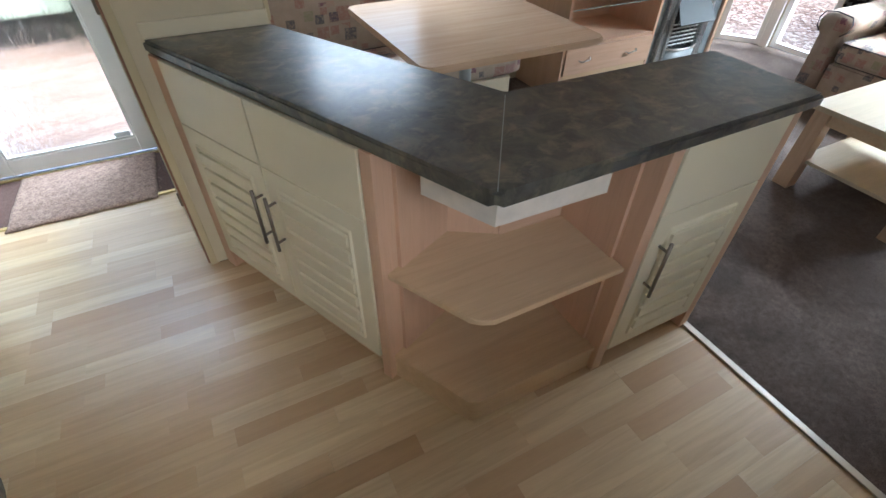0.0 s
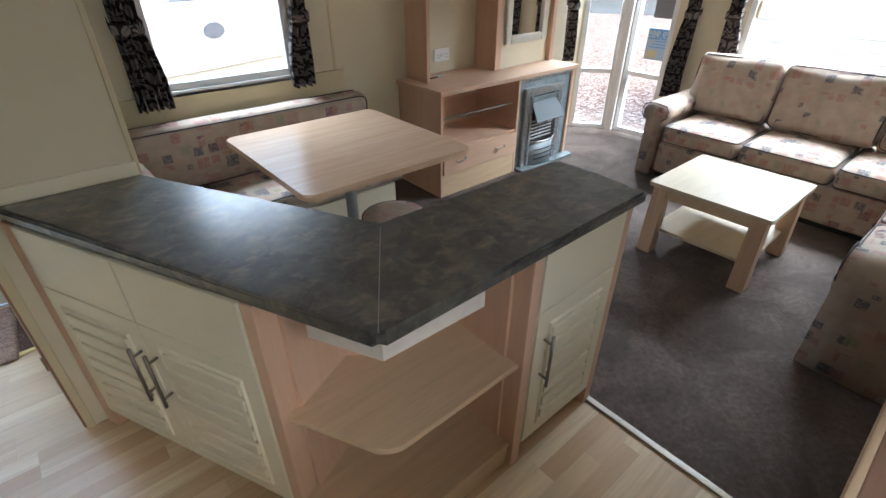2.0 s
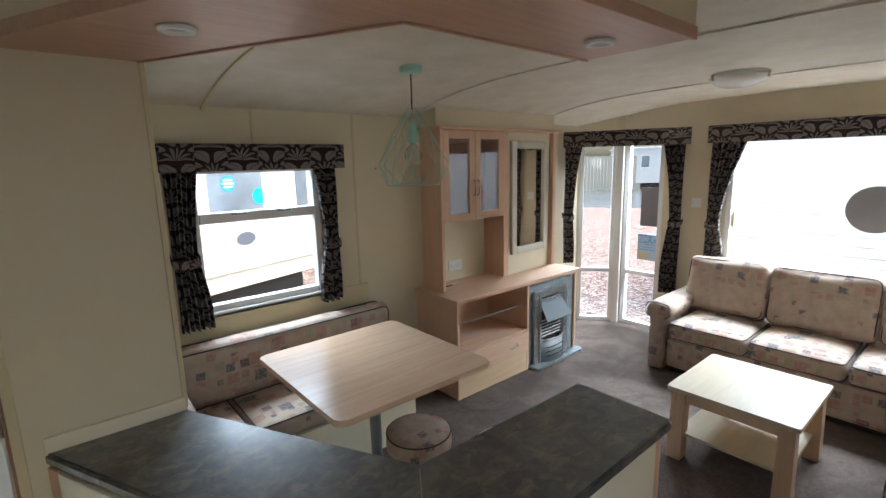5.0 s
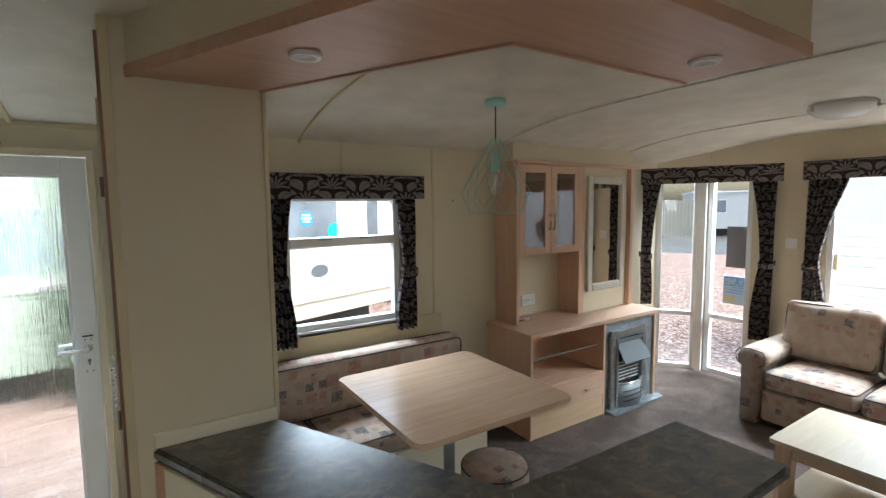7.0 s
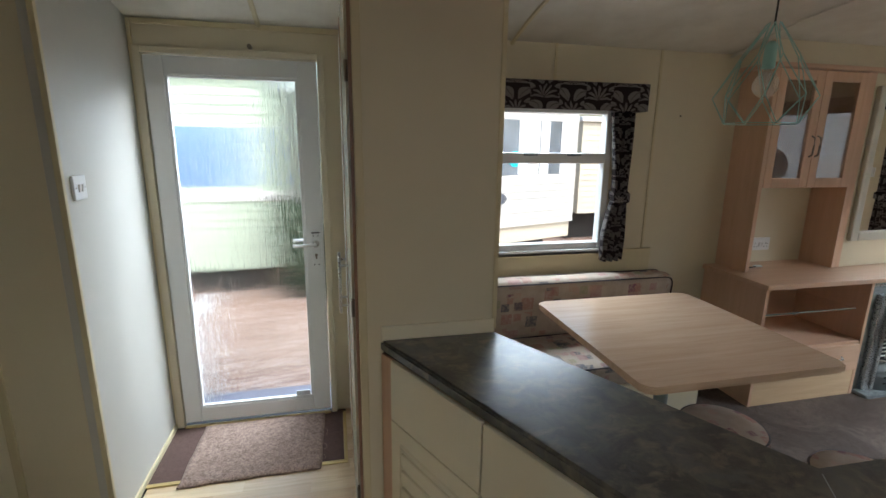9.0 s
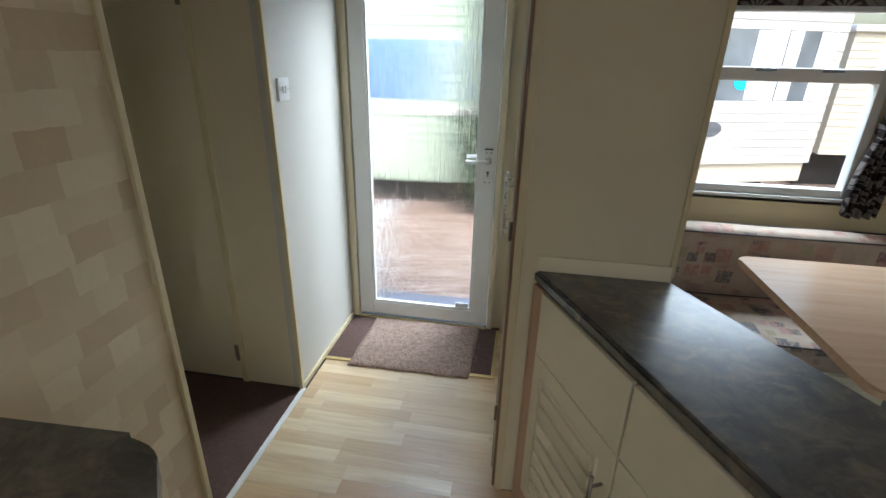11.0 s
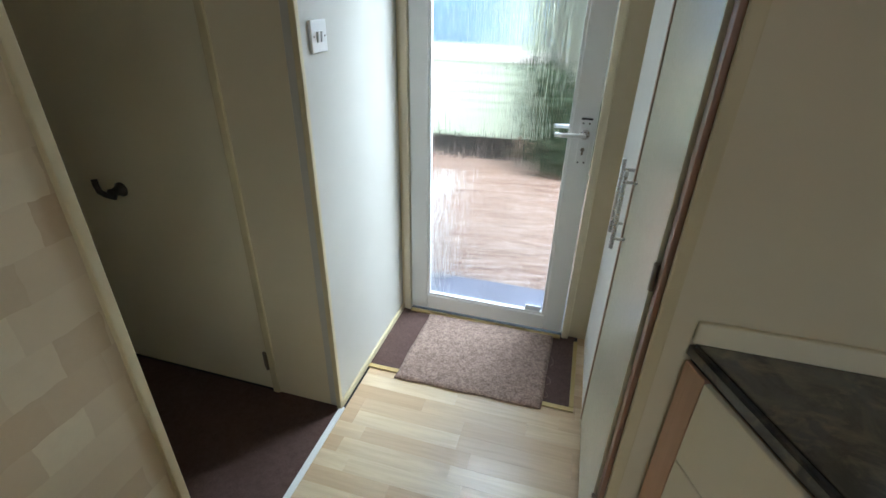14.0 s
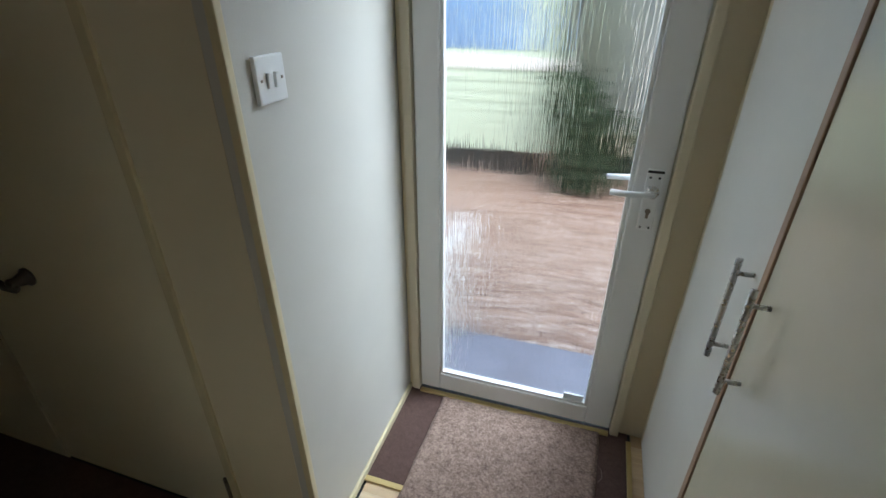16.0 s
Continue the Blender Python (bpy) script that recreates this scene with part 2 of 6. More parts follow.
def leaf_fabric(name, along, gather=1.0):
    """Dark brown cloth printed with fans of pale arching leaves; along: the axis across the cloth."""
    m, nt, b = shader(name, 0.85, spec=0.2)
    tc, sep = nt.nodes.new("ShaderNodeTexCoord"), nt.nodes.new("ShaderNodeSeparateXYZ")
    nt.links.new(tc.outputs["Object"], sep.inputs[0])

    def op(kind, a, c=0.0):
        return math_node(nt, kind, a, c)

    wob = noise_tex(nt, tc.outputs["Object"], 9.0, 2)
    u = op("ADD", op("MULTIPLY", sep.outputs[along], gather), op("MULTIPLY", wob, 0.06))
    w = op("ADD", sep.outputs["Z"], op("MULTIPLY", noise_tex(nt, tc.outputs["Object"], 7.0, 2), 0.03))
    wide, tall, ring_size = 0.165, 0.150, 0.078
    col = op("FLOOR", op("DIVIDE", u, wide))
    cu = op("SUBTRACT", op("SUBTRACT", u, op("MULTIPLY", col, wide)), wide / 2)
    w = op("ADD", w, op("MULTIPLY", op("FLOORED_MODULO", col, 2.0), tall * 0.46))
    cw = op("ADD", op("FLOORED_MODULO", w, tall), 0.012)
    r = op("SQRT", op("ADD", op("MULTIPLY", cu, cu), op("MULTIPLY", cw, cw)))
    angle = op("MULTIPLY", op("ARCTAN2", cu, cw), op("SUBTRACT", 1.0, op("MULTIPLY", r, 4.6)))
    ring = op("FLOOR", op("DIVIDE", r, ring_size))
    f = op("SUBTRACT", op("DIVIDE", r, ring_size), ring)
    plump = op("SINE", op("MULTIPLY", op("POWER", f, 0.8), math.pi))
    blade = op("COSINE", op("ADD", op("MULTIPLY", angle, 19.0), op("MULTIPLY", ring, math.pi)))
    on = op("GREATER_THAN", blade, op("SUBTRACT", 1.0, op("MULTIPLY", plump, 1.52)))
    rib = op("GREATER_THAN", blade, 0.985)
    pale = mix(nt, rib, (0.205, 0.180, 0.170), (0.105, 0.090, 0.085))
    nt.links.new(mix(nt, on, (0.026, 0.019, 0.020), pale), b.inputs["Base Color"])
    bump(nt, b, noise_tex(nt, tc.outputs["Object"], 350.0, 2), 0.3)
    return m


def wallpaper():
    """Beige wallpaper printed with staggered stone blocks."""
    m, nt, b = shader("block_print_wallpaper", 0.6)
    tc, sep, com = nt.nodes.new("ShaderNodeTexCoord"), nt.nodes.new("ShaderNodeSeparateXYZ"), nt.nodes.new("ShaderNodeCombineXYZ")
    nt.links.new(tc.outputs["Object"], sep.inputs[0])
    nt.links.new(sep.outputs["Y"], com.inputs[0]), nt.links.new(sep.outputs["Z"], com.inputs[1])
    br = nt.nodes.new("ShaderNodeTexBrick")
    br.offset, br.squash, br.squash_frequency = 0.43, 1.25, 3
    br.inputs["Scale"].default_value, br.inputs["Mortar Size"].default_value = 1.0, 0.0
    br.inputs["Brick Width"].default_value, br.inputs["Row Height"].default_value = 0.085, 0.072
    br.inputs["Color1"].default_value, br.inputs["Color2"].default_value = (0.54, 0.415, 0.27, 1), (0.76, 0.67, 0.49, 1)
    wob = nt.nodes.new("ShaderNodeVectorMath")
    wob.operation = "ADD"
    nz = nt.nodes.new("ShaderNodeTexNoise")
    nz.inputs["Scale"].default_value = 26.0
    nt.links.new(tc.outputs["Object"], nz.inputs["Vector"])
    sc = nt.nodes.new("ShaderNodeVectorMath")
    sc.operation = "SCALE"
    sc.inputs["Scale"].default_value = 0.012
    nt.links.new(nz.outputs["Color"], sc.inputs[0])
    nt.links.new(com.outputs[0], wob.inputs[0]), nt.links.new(sc.outputs[0], wob.inputs[1])
    nt.links.new(wob.outputs[0], br.inputs["Vector"])
    col = mix(nt, ramp(nt, noise_tex(nt, tc.outputs["Object"], 40.0, 5, 0.7), [(0.35, (0, 0, 0)), (0.7, (0.35, 0.35, 0.35))]), br.outputs["Color"], (0.64, 0.53, 0.37))
    nt.links.new(col, b.inputs["Base Color"])
    return m


def marble():
    m, nt, b = shader("grey_marble_panel", 0.25)
    v = coords(nt)
    g = noise_tex(nt, v, 7.0, 8, 0.7, 1.5)
    nt.links.new(ramp(nt, g, [(0.3, (0.13, 0.15, 0.16)), (0.5, (0.24, 0.27, 0.28)), (0.7, (0.36, 0.39, 0.40))]), b.inputs["Base Color"])
    return m


def glass(name, streaks=False, tint=(1, 1, 1)):
    m, nt, b = shader(name, 0.0)
    b.inputs["Transmission Weight"].default_value, b.inputs["IOR"].default_value = 1.0, 1.45
    b.inputs["Base Color"].default_value = (*tint, 1)
    if streaks:
        b.inputs["Roughness"].default_value = 0.035
        n1 = noise_tex(nt, coords(nt, (130, 1, 2.6)), 1.0, 1, 0.5, 0.1)
        n2 = noise_tex(nt, coords(nt, (270, 1, 9)), 1.0, 1, 0.5)
        bump(nt, b, math_node(nt, "ADD", n1, math_node(nt, "MULTIPLY", n2, 0.5)), 0.60, 0.005)
    return m


def thin_glass(name, face_on=0.03):
    """Flat window pane: lets light straight through with a faint gloss."""
    m = bpy.data.materials.new(name)
    m.use_nodes = True
    nt = m.node_tree
    nt.nodes.clear()
    out, mx = nt.nodes.new("ShaderNodeOutputMaterial"), nt.nodes.new("ShaderNodeMixShader")
    clear, gloss, lw = nt.nodes.new("ShaderNodeBsdfTransparent"), nt.nodes.new("ShaderNodeBsdfGlossy"), nt.nodes.new("ShaderNodeLayerWeight")
    gloss.inputs["Roughness"].default_value = 0.02
    lw.inputs["Blend"].default_value = 0.5
    fac = math_node(nt, "ADD", math_node(nt, "MULTIPLY", math_node(nt, "POWER", lw.outputs["Facing"], 5.0), 0.9), face_on)
    nt.links.new(fac, mx.inputs[0]), nt.links.new(clear.outputs[0], mx.inputs[1]), nt.links.new(gloss.outputs[0], mx.inputs[2])
    nt.links.new(mx.outputs[0], out.inputs[0])
    return m


def gravel_ground():
    m, nt, b = shader("red_brown_gravel", 0.9)
    v = coords(nt)
    vo = nt.nodes.new("ShaderNodeTexVoronoi")
    vo.inputs["Scale"].default_value = 24.0
    nt.links.new(v, vo.inputs["Vector"])
    sep = nt.nodes.new("ShaderNodeSeparateColor")
    nt.links.new(vo.outputs["Color"], sep.inputs[0])
    col = ramp(nt, sep.outputs[0], [(0.0, (0.10, 0.055, 0.042)), (0.35, (0.26, 0.155, 0.115)), (0.7, (0.42, 0.29, 0.23)), (1.0, (0.68, 0.58, 0.52))])
    col = mix(nt, ramp(nt, noise_tex(nt, v, 0.35, 3), [(0.45, (0, 0, 0)), (0.6, (0.4, 0.4, 0.4))]), col, (0.30, 0.24, 0.20))
    nt.links.new(col, b.inputs["Base Color"])
    bump(nt, b, vo.outputs["Distance"], 0.8, 0.03)
    return m


def ceiling_paint():
    m, nt, b = shader("textured_ceiling_board", 0.6)
    v = coords(nt)
    f = noise_tex(nt, v, 45.0, 5, 0.65, 1.0)
    nt.links.new(ramp(nt, noise_tex(nt, v, 5.0, 4), [(0.3, (0.63, 0.585, 0.49)), (0.7, (0.76, 0.72, 0.63))]), b.inputs["Base Color"])
    bump(nt, b, f, 0.35, 0.003)
    return m


LAMINATE, WORKTOP = laminate_plank(), worktop_laminate()
CARPET = carpet("grey_brown_carpet", (0.064, 0.046, 0.037), (0.198, 0.149, 0.124), 0.6, sheen=0.15)
BROWN_CARPET = carpet("dark_brown_carpet", (0.085, 0.048, 0.040), (0.15, 0.092, 0.077), 0.3)
MAT_PILE = carpet("brown_doormat_pile", (0.13, 0.082, 0.064), (0.44, 0.315, 0.255), 0.1, 130.0)
FABRIC = sofa_fabric()
LEAF_X, LEAF_Y = leaf_fabric("fern_print_cloth_x", "X"), leaf_fabric("fern_print_cloth_y", "Y")
DRAPE_X, DRAPE_Y = leaf_fabric("fern_print_drape_x", "X", 1.9), leaf_fabric("fern_print_drape_y", "Y", 1.9)
PAPER, MARBLE, CEILING = wallpaper(), marble(), ceiling_paint()
CABINET_GLASS = thin_glass("cabinet_door_glass", 0.16)
PANE, RAIN_GLASS, CLEAR = thin_glass("window_pane_glass"), glass("rain_pattern_glass", True), thin_glass("clear_glass")
BULB = shader("bulb_glass", 0.08)[0]
BULB.node_tree.nodes["Principled BSDF"].inputs["Base Color"].default_value = (0.85, 0.83, 0.76, 1)
BULB.node_tree.nodes["Principled BSDF"].inputs["Alpha"].default_value = 0.28
GRAVEL = gravel_ground()
SILVER = shader("mirror_silvering", 0.01, 1.0)[0]
SILVER.node_tree.nodes["Principled BSDF"].inputs["Base Color"].default_value = (0.9, 0.9, 0.88, 1)
OPAL = shader("opal_glass", 0.25)[0]
OPAL.node_tree.nodes["Principled BSDF"].inputs["Base Color"].default_value = (0.82, 0.82, 0.80, 1)
WHITE_CLAD = plain("white_cladding_paint", (0.52, 0.52, 0.495), 0.5, vary=0.04, scale=1.0)
CREAM_CLAD = plain("cream_cladding_paint", (0.58, 0.545, 0.44), 0.5, vary=0.04, scale=1.0)
GREEN_CLAD = plain("pale_green_cladding_paint", (0.52, 0.62, 0.50), 0.5, vary=0.05, scale=1.0)
DARK_PANE = plain("dark_window_pane", (0.17, 0.20, 0.23), 0.06, vary=0.5, scale=2.0, relief=0.0)
# near black for the hidden sub-floor, and for painted shade under sofa and caravans
SUBFLOOR_SHADE = plain("dark_subfloor_and_shade", (0.03, 0.03, 0.03), 0.9)
WET_ROAD = plain("wet_tarmac", (0.16, 0.16, 0.155), 0.22, vary=0.25, scale=0.4, fine=60)
BLUE_PANE = plain("blue_window_pane", (0.22, 0.37, 0.62), 0.1, vary=0.6, scale=1.4, relief=0.0)
LEAF = plain("shrub_leaf", (0.035, 0.065, 0.03), 0.6, vary=0.4, scale=12.0)
BARK = plain("shrub_bark", (0.12, 0.09, 0.06), 0.9, vary=0.3)
FENCE_WOOD = wood("weathered_fence_board", (0.34, 0.33, 0.27), (0.22, 0.21, 0.17), axis=2)
DECK_WOOD = plain("grey_step_tread", (0.20, 0.20, 0.25), 0.6, vary=0.2)


# ---- building helpers ----
def part(name, bm, material, parent, label="", smooth=False):
    """Links a bmesh, built in world places, as one mesh under a thing or part."""
    me = bpy.data.meshes.new(name)
    bmesh.ops.recalc_face_normals(bm, faces=bm.faces)
    bm.to_mesh(me)
    bm.free()
    me.materials.append(material)
    ob = new(name, me)
    if parent is not None:
        base = BASE[parent.name]
        me.transform(base.inverted())
        ob.parent = parent
        BASE[ob.name] = base
    else:
        BASE[ob.name] = Matrix.Identity(4)
    if smooth:
        for p in me.polygons:
            p.use_smooth = True
    if label:
        ob["label"] = label
    return ob


BASE = {}


def thing(name, base, label, category, group="", kind=""):
    ob = new(name)
    ob.empty_display_size = 0.1
    ob.location = base
    BASE[ob.name] = Matrix.Translation(base)
    return tagged(ob, label, category, group, kind)


def structure(name, bm, material, label, category="wall"):
    return tagged(part(name, bm, material, None), label, category, kind="structure")


def add_box(bm, x0, x1, y0, y1, z0, z1, bevel=0.0, m=None):
    made = bmesh.ops.create_cube(bm, size=1.0)["verts"]
    t = Matrix.Translation(((x0 + x1) / 2, (y0 + y1) / 2, (z0 + z1) / 2)) @ Matrix.Diagonal((x1 - x0, y1 - y0, z1 - z0, 1))
    bmesh.ops.transform(bm, matrix=t, verts=made)
    if bevel:
        edges = list({e for v in made for e in v.link_edges})
        out = bmesh.ops.bevel(bm, geom=edges, offset=bevel, segments=2, affect="EDGES", profile=0.6)
        made = list({v for f in out["faces"] for v in f.verts} | {v for v in made if v.is_valid})
    if m is not None:
        bmesh.ops.transform(bm, matrix=m, verts=[v for v in made if v.is_valid])
    return bm


def box(x0, x1, y0, y1, z0, z1, bevel=0.0, m=None):
    bm = bmesh.new()
    add_box(bm, x0, x1, y0, y1, z0, z1, bevel)
    if m is not None:
        bmesh.ops.transform(bm, matrix=m, verts=bm.verts)
    return bm


def prism(points, z0, z1, bevel=0.0, segments=3):
    """A plate with the given outline."""
    bm = bmesh.new()
    low = [bm.verts.new((x, y, z0)) for x, y in points]
    top = [bm.verts.new((x, y, z1)) for x, y in points]
    bm.faces.new(low[::-1]), bm.faces.new(top)
    for i in range(len(points)):
        j = (i + 1) % len(points)
        bm.faces.new((low[i], low[j], top[j], top[i]))
    if bevel:
        edges = [e for e in bm.edges if abs(e.verts[0].co.z - e.verts[1].co.z) < 1e-6]
        bmesh.ops.bevel(bm, geom=edges, offset=bevel, segments=segments, affect="EDGES")
    return bm


def rounded(points, radii, steps=5):
    """An outline with rounded corners."""
    out = []
    n = len(points)
    for i, r in enumerate(radii):
        p, a, c = (Vector(points[k % n]) for k in (i, i - 1, i + 1))
        if r <= 0:
            out.append(tuple(p))
            continue
        da, dc = (a - p).normalized(), (c - p).normalized()
        for k in range(steps + 1):
            f = k / steps
            out.append(tuple((p + da * r * (1 - f) ** 2 + dc * r * f**2)))
    return out


def add_tube(bm, path, radius, sides=8, closed=False, caps=True):
    pts = [Vector(p) for p in path]
    rings = []
    n = len(pts)
    for i, p in enumerate(pts):
        a = pts[(i - 1) % n] if closed or i else p
        c = pts[(i + 1) % n] if closed or i < n - 1 else p
        d = (c - a).normalized()
        side = d.cross(Vector((0, 0, 1)))
        side = side.normalized() if side.length > 0.05 else d.cross(Vector((0, 1, 0))).normalized()
        up = side.cross(d)
        rings.append([bm.verts.new(p + radius * (math.cos(k * math.tau / sides) * side + math.sin(k * math.tau / sides) * up)) for k in range(sides)])
    for i in range(n if closed else n - 1):
        r0, r1 = rings[i], rings[(i + 1) % n]
        for k in range(sides):
            bm.faces.new((r0[k], r0[(k + 1) % sides], r1[(k + 1) % sides], r1[k]))
    if caps and not closed:
        bm.faces.new(rings[0][::-1]), bm.faces.new(rings[-1])
    return bm


def tube(path, radius, sides=8, closed=False):
    return add_tube(bmesh.new(), path, radius, sides, closed)


def lathe(profile, centre, sides=32):
    """A turned shape from (radius, height) pairs."""
    bm = bmesh.new()
    cx, cy, cz = centre
    rings = []
    for r, z in profile:
        if r < 1e-5:
            rings.append([bm.verts.new((cx, cy, cz + z))])
        else:
            rings.append([bm.verts.new((cx + r * math.cos(k * math.tau / sides), cy + r * math.sin(k * math.tau / sides), cz + z)) for k in range(sides)])
    for a, c in zip(rings, rings[1:]):
        for k in range(sides):
            j = (k + 1) % sides
            face = [a[k % len(a)], a[j % len(a)], c[j % len(c)], c[k % len(c)]]
            face = list(dict.fromkeys(face))
            if len(face) > 2:
                bm.faces.new(face)
    return bm


def cushion(x0, x1, y0, y1, z0, z1, r=0.045, bulge=(0, 0, 0.02), seed=0.0, cuts=9, m=None, slack=0.006):
    """A soft padded block with rounded edges and a swollen face."""
    bm = bmesh.new()
    bmesh.ops.create_cube(bm, size=2.0)
    bmesh.ops.subdivide_edges(bm, edges=bm.edges, cuts=cuts, use_grid_fill=True)
    c, h = Vector(((x0 + x1) / 2, (y0 + y1) / 2, (z0 + z1) / 2)), Vector(((x1 - x0) / 2, (y1 - y0) / 2, (z1 - z0) / 2))
    for v in bm.verts:
        u = v.co.copy()
        p = Vector([math.copysign(abs(u[i]) ** 0.85, u[i]) * h[i] for i in range(3)])
        inner = Vector([max(-(h[i] - r), min(h[i] - r, p[i])) for i in range(3)])
        d = p - inner
        if d.length > 1e-6:
            p = inner + d.normalized() * min(r, d.length if d.length < r else r)
        for i in range(3):
            j, k = (i + 1) % 3, (i + 2) % 3
            p[i] += u[i] * bulge[i] * (1 - u[j] ** 2) * (1 - u[k] ** 2)
        w = noise.noise_vector(p * 5.0 + Vector((seed, seed, 0))) * slack
        v.co = c + p + w
    if m is not None:
        bmesh.ops.transform(bm, matrix=m, verts=bm.verts)
    return bm


def loop_rect(a0, a1, b0, b1, r, place, steps=4):
    """Points of a rounded rectangle, laid into the world by place(a, b)."""
    pts = rounded([(a0, b0), (a1, b0), (a1, b1), (a0, b1)], [r] * 4, steps)
    return [place(a, b) for a, b in pts]


def bar_handle(parent, p0, p1, out, radius=0.006, material=None, name="handle", label="bar handle with two posts"):
    """A straight bar on two posts; out: the vector from the door to the bar."""
    p0, p1, out = Vector(p0), Vector(p1), Vector(out)
    d = (p1 - p0).normalized()
    bm = tube([p0 + out - d * 0.02, p1 + out + d * 0.02], radius, 10)
    for p in (p0 + d * 0.012, p1 - d * 0.012):
        add_tube(bm, [p, p + out], radius * 0.8, 8)
    return part(name, bm, material or DARK_METAL, parent, label, smooth=True)

# ---- setting ----
NORTH, SOUTH, FRONT, REAR = 2.84, -0.75, 4.58, -3.2
MID = (NORTH + SOUTH) / 2
WALL = 0.06


def ceiling_height(y):
    return 2.075 + 0.170 * (1 - min(1.0, abs(y - MID) / (NORTH - MID)) ** 3.6)


def wall_with_holes(length, height, holes, m, thick=WALL):
    """A wall along local x, inner face at local y = 0; holes: (x0, x1, z0, z1), from start to end."""
    bm = bmesh.new()
    at = 0.0
    for x0, x1, z0, z1 in holes:
        if x0 > at:
            add_box(bm, at, x0, 0, thick, 0, height)
        if z0 > 0:
            add_box(bm, x0, x1, 0, thick, 0, z0)
        if z1 < height:
            add_box(bm, x0, x1, 0, thick, z1, height)
        at = x1
    if at < length:
        add_box(bm, at, length, 0, thick, 0, height)
    bmesh.ops.transform(bm, matrix=m, verts=bm.verts)
    return bm


DOOR_X0, DOOR_X1, DOOR_TOP = -1.125, -0.275, 1.965
WIN_X0, WIN_X1, WIN_Z0, WIN_Z1 = 0.60, 1.375, 0.915, 1.76
structure("wall_north", wall_with_holes(4.30 - REAR, 2.12, [(DOOR_X0 - REAR, DOOR_X1 - REAR, 0, DOOR_TOP), (WIN_X0 - REAR, WIN_X1 - REAR, WIN_Z0, WIN_Z1)],
                   pose(REAR, NORTH, 0)), CREAM_WALL, "cream vinyl-faced board wall with a door and a window")
BAY_A, BAY_B = Vector((4.30, 2.84, 0)), Vector((4.555, 2.50, 0))
bay_turn = math.degrees(math.atan2((BAY_B - BAY_A).y, (BAY_B - BAY_A).x))
BAY_LEN = (BAY_B - BAY_A).length
PANE_TOP = 1.93
structure("wall_bay", wall_with_holes(BAY_LEN, 2.2, [(0.02, BAY_LEN - 0.03, 0.0, PANE_TOP)], pose(*BAY_A, 0, 0, bay_turn)), CREAM_WALL, "cream angled bay wall with a full-height pane")
FW_Y0, FW_Y1, FW_Z0, FW_Z1 = -0.45, 1.50, 0.62, 1.93
structure("wall_front", wall_with_holes(2.50 - SOUTH, 2.3, [(0.04, 0.44, 0.0, PANE_TOP), (2.50 - FW_Y1, 2.50 - FW_Y0, FW_Z0, FW_Z1)], pose(FRONT, 2.50, 0, 0, 0, -90)),
          CREAM_WALL, "cream end wall with a tall pane and a wide window")
SW_X0, SW_X1, SW_Z0, SW_Z1 = -0.35, 0.75, 1.02, 1.80
structure("wall_south", wall_with_holes(FRONT - REAR, 2.12, [(FRONT - SW_X1, FRONT - SW_X0, SW_Z0, SW_Z1)], pose(FRONT, SOUTH, 0, 0, 0, 180)),
          CREAM_WALL, "plain cream board wall behind the kitchen")
structure("wall_rear", box(REAR - WALL, REAR, SOUTH, NORTH, 0, 2.3), CREAM_WALL, "plain cream board wall at the dark corridor end")
# wall between the kitchen and the corridor, with the open passage
structure("wall_kitchen_west", box(-1.18, -1.125, SOUTH, 1.372, 0, 2.28), PAPER, "wall papered with a beige staggered block print")
structure("wall_corridor_south", box(REAR, -1.18, 1.31, 1.372, 0, 2.28), CREAM_WALL, "cream corridor wall")
structure("wall_corridor_north", wall_with_holes(REAR * -1 - 1.1805, 2.28, [(0.99, 1.77, 0.0, 1.93)], pose(REAR, 2.095, 0), 0.045), CREAM_WALL, "dim cream corridor wall with a flush door")
structure("wall_lobby_west", box(-1.18, -1.14, 2.0955, NORTH, 0, 2.16), LOBBY_WALL, "pale board wall beside the entrance door")
structure("wall_passage_head", box(-1.18, -1.13, 1.372, 2.095, 2.02, 2.28), CREAM_WALL, "cream panel over the passage")

bm = bmesh.new()
rows = [SOUTH - WALL + (NORTH - SOUTH + 2 * WALL) * k / 24 for k in range(25)]
for lift in (0.0, 0.05):
    for y in rows:
        z = ceiling_height(min(max(y, SOUTH), NORTH)) + lift
        bm.verts.new((REAR - WALL, y, z)), bm.verts.new((FRONT + WALL, y, z))
bm.verts.ensure_lookup_table()
for lift in (0, 1):
    for k in range(24):
        i = lift * 50 + 2 * k
        bm.faces.new([bm.verts[j] for j in (i, i + 1, i + 3, i + 2)])
ceiling = structure("ceiling", bm, CEILING, "shallow vaulted ceiling of cream textured boards", "ceiling")
for ps in ceiling.data.polygons:
    ps.use_smooth = True


def seam(x, y0, y1):
    pts = [(x, y0 + (y1 - y0) * k / 20, ceiling_height(y0 + (y1 - y0) * k / 20) - 0.002) for k in range(21)]
    bm = bmesh.new()
    for a, c in zip(pts, pts[1:]):
        vs = [bm.verts.new(p) for p in ((x - 0.012, a[1], a[2]), (x + 0.012, a[1], a[2]), (x + 0.012, c[1], c[2]), (x - 0.012, c[1], c[2]))]
        lo = [bm.verts.new((v.co.x * 0.6 + x * 0.4, v.co.y, v.co.z - 0.007)) for v in vs]
        bm.faces.new(lo)
        for i in range(4):
            bm.faces.new((vs[i], vs[(i + 1) % 4], lo[(i + 1) % 4], lo[i]))
    return structure("trim", bm, CREAM_TRIM if x < 1.5 else CEILING, "cream bead over a ceiling joint", "trim")


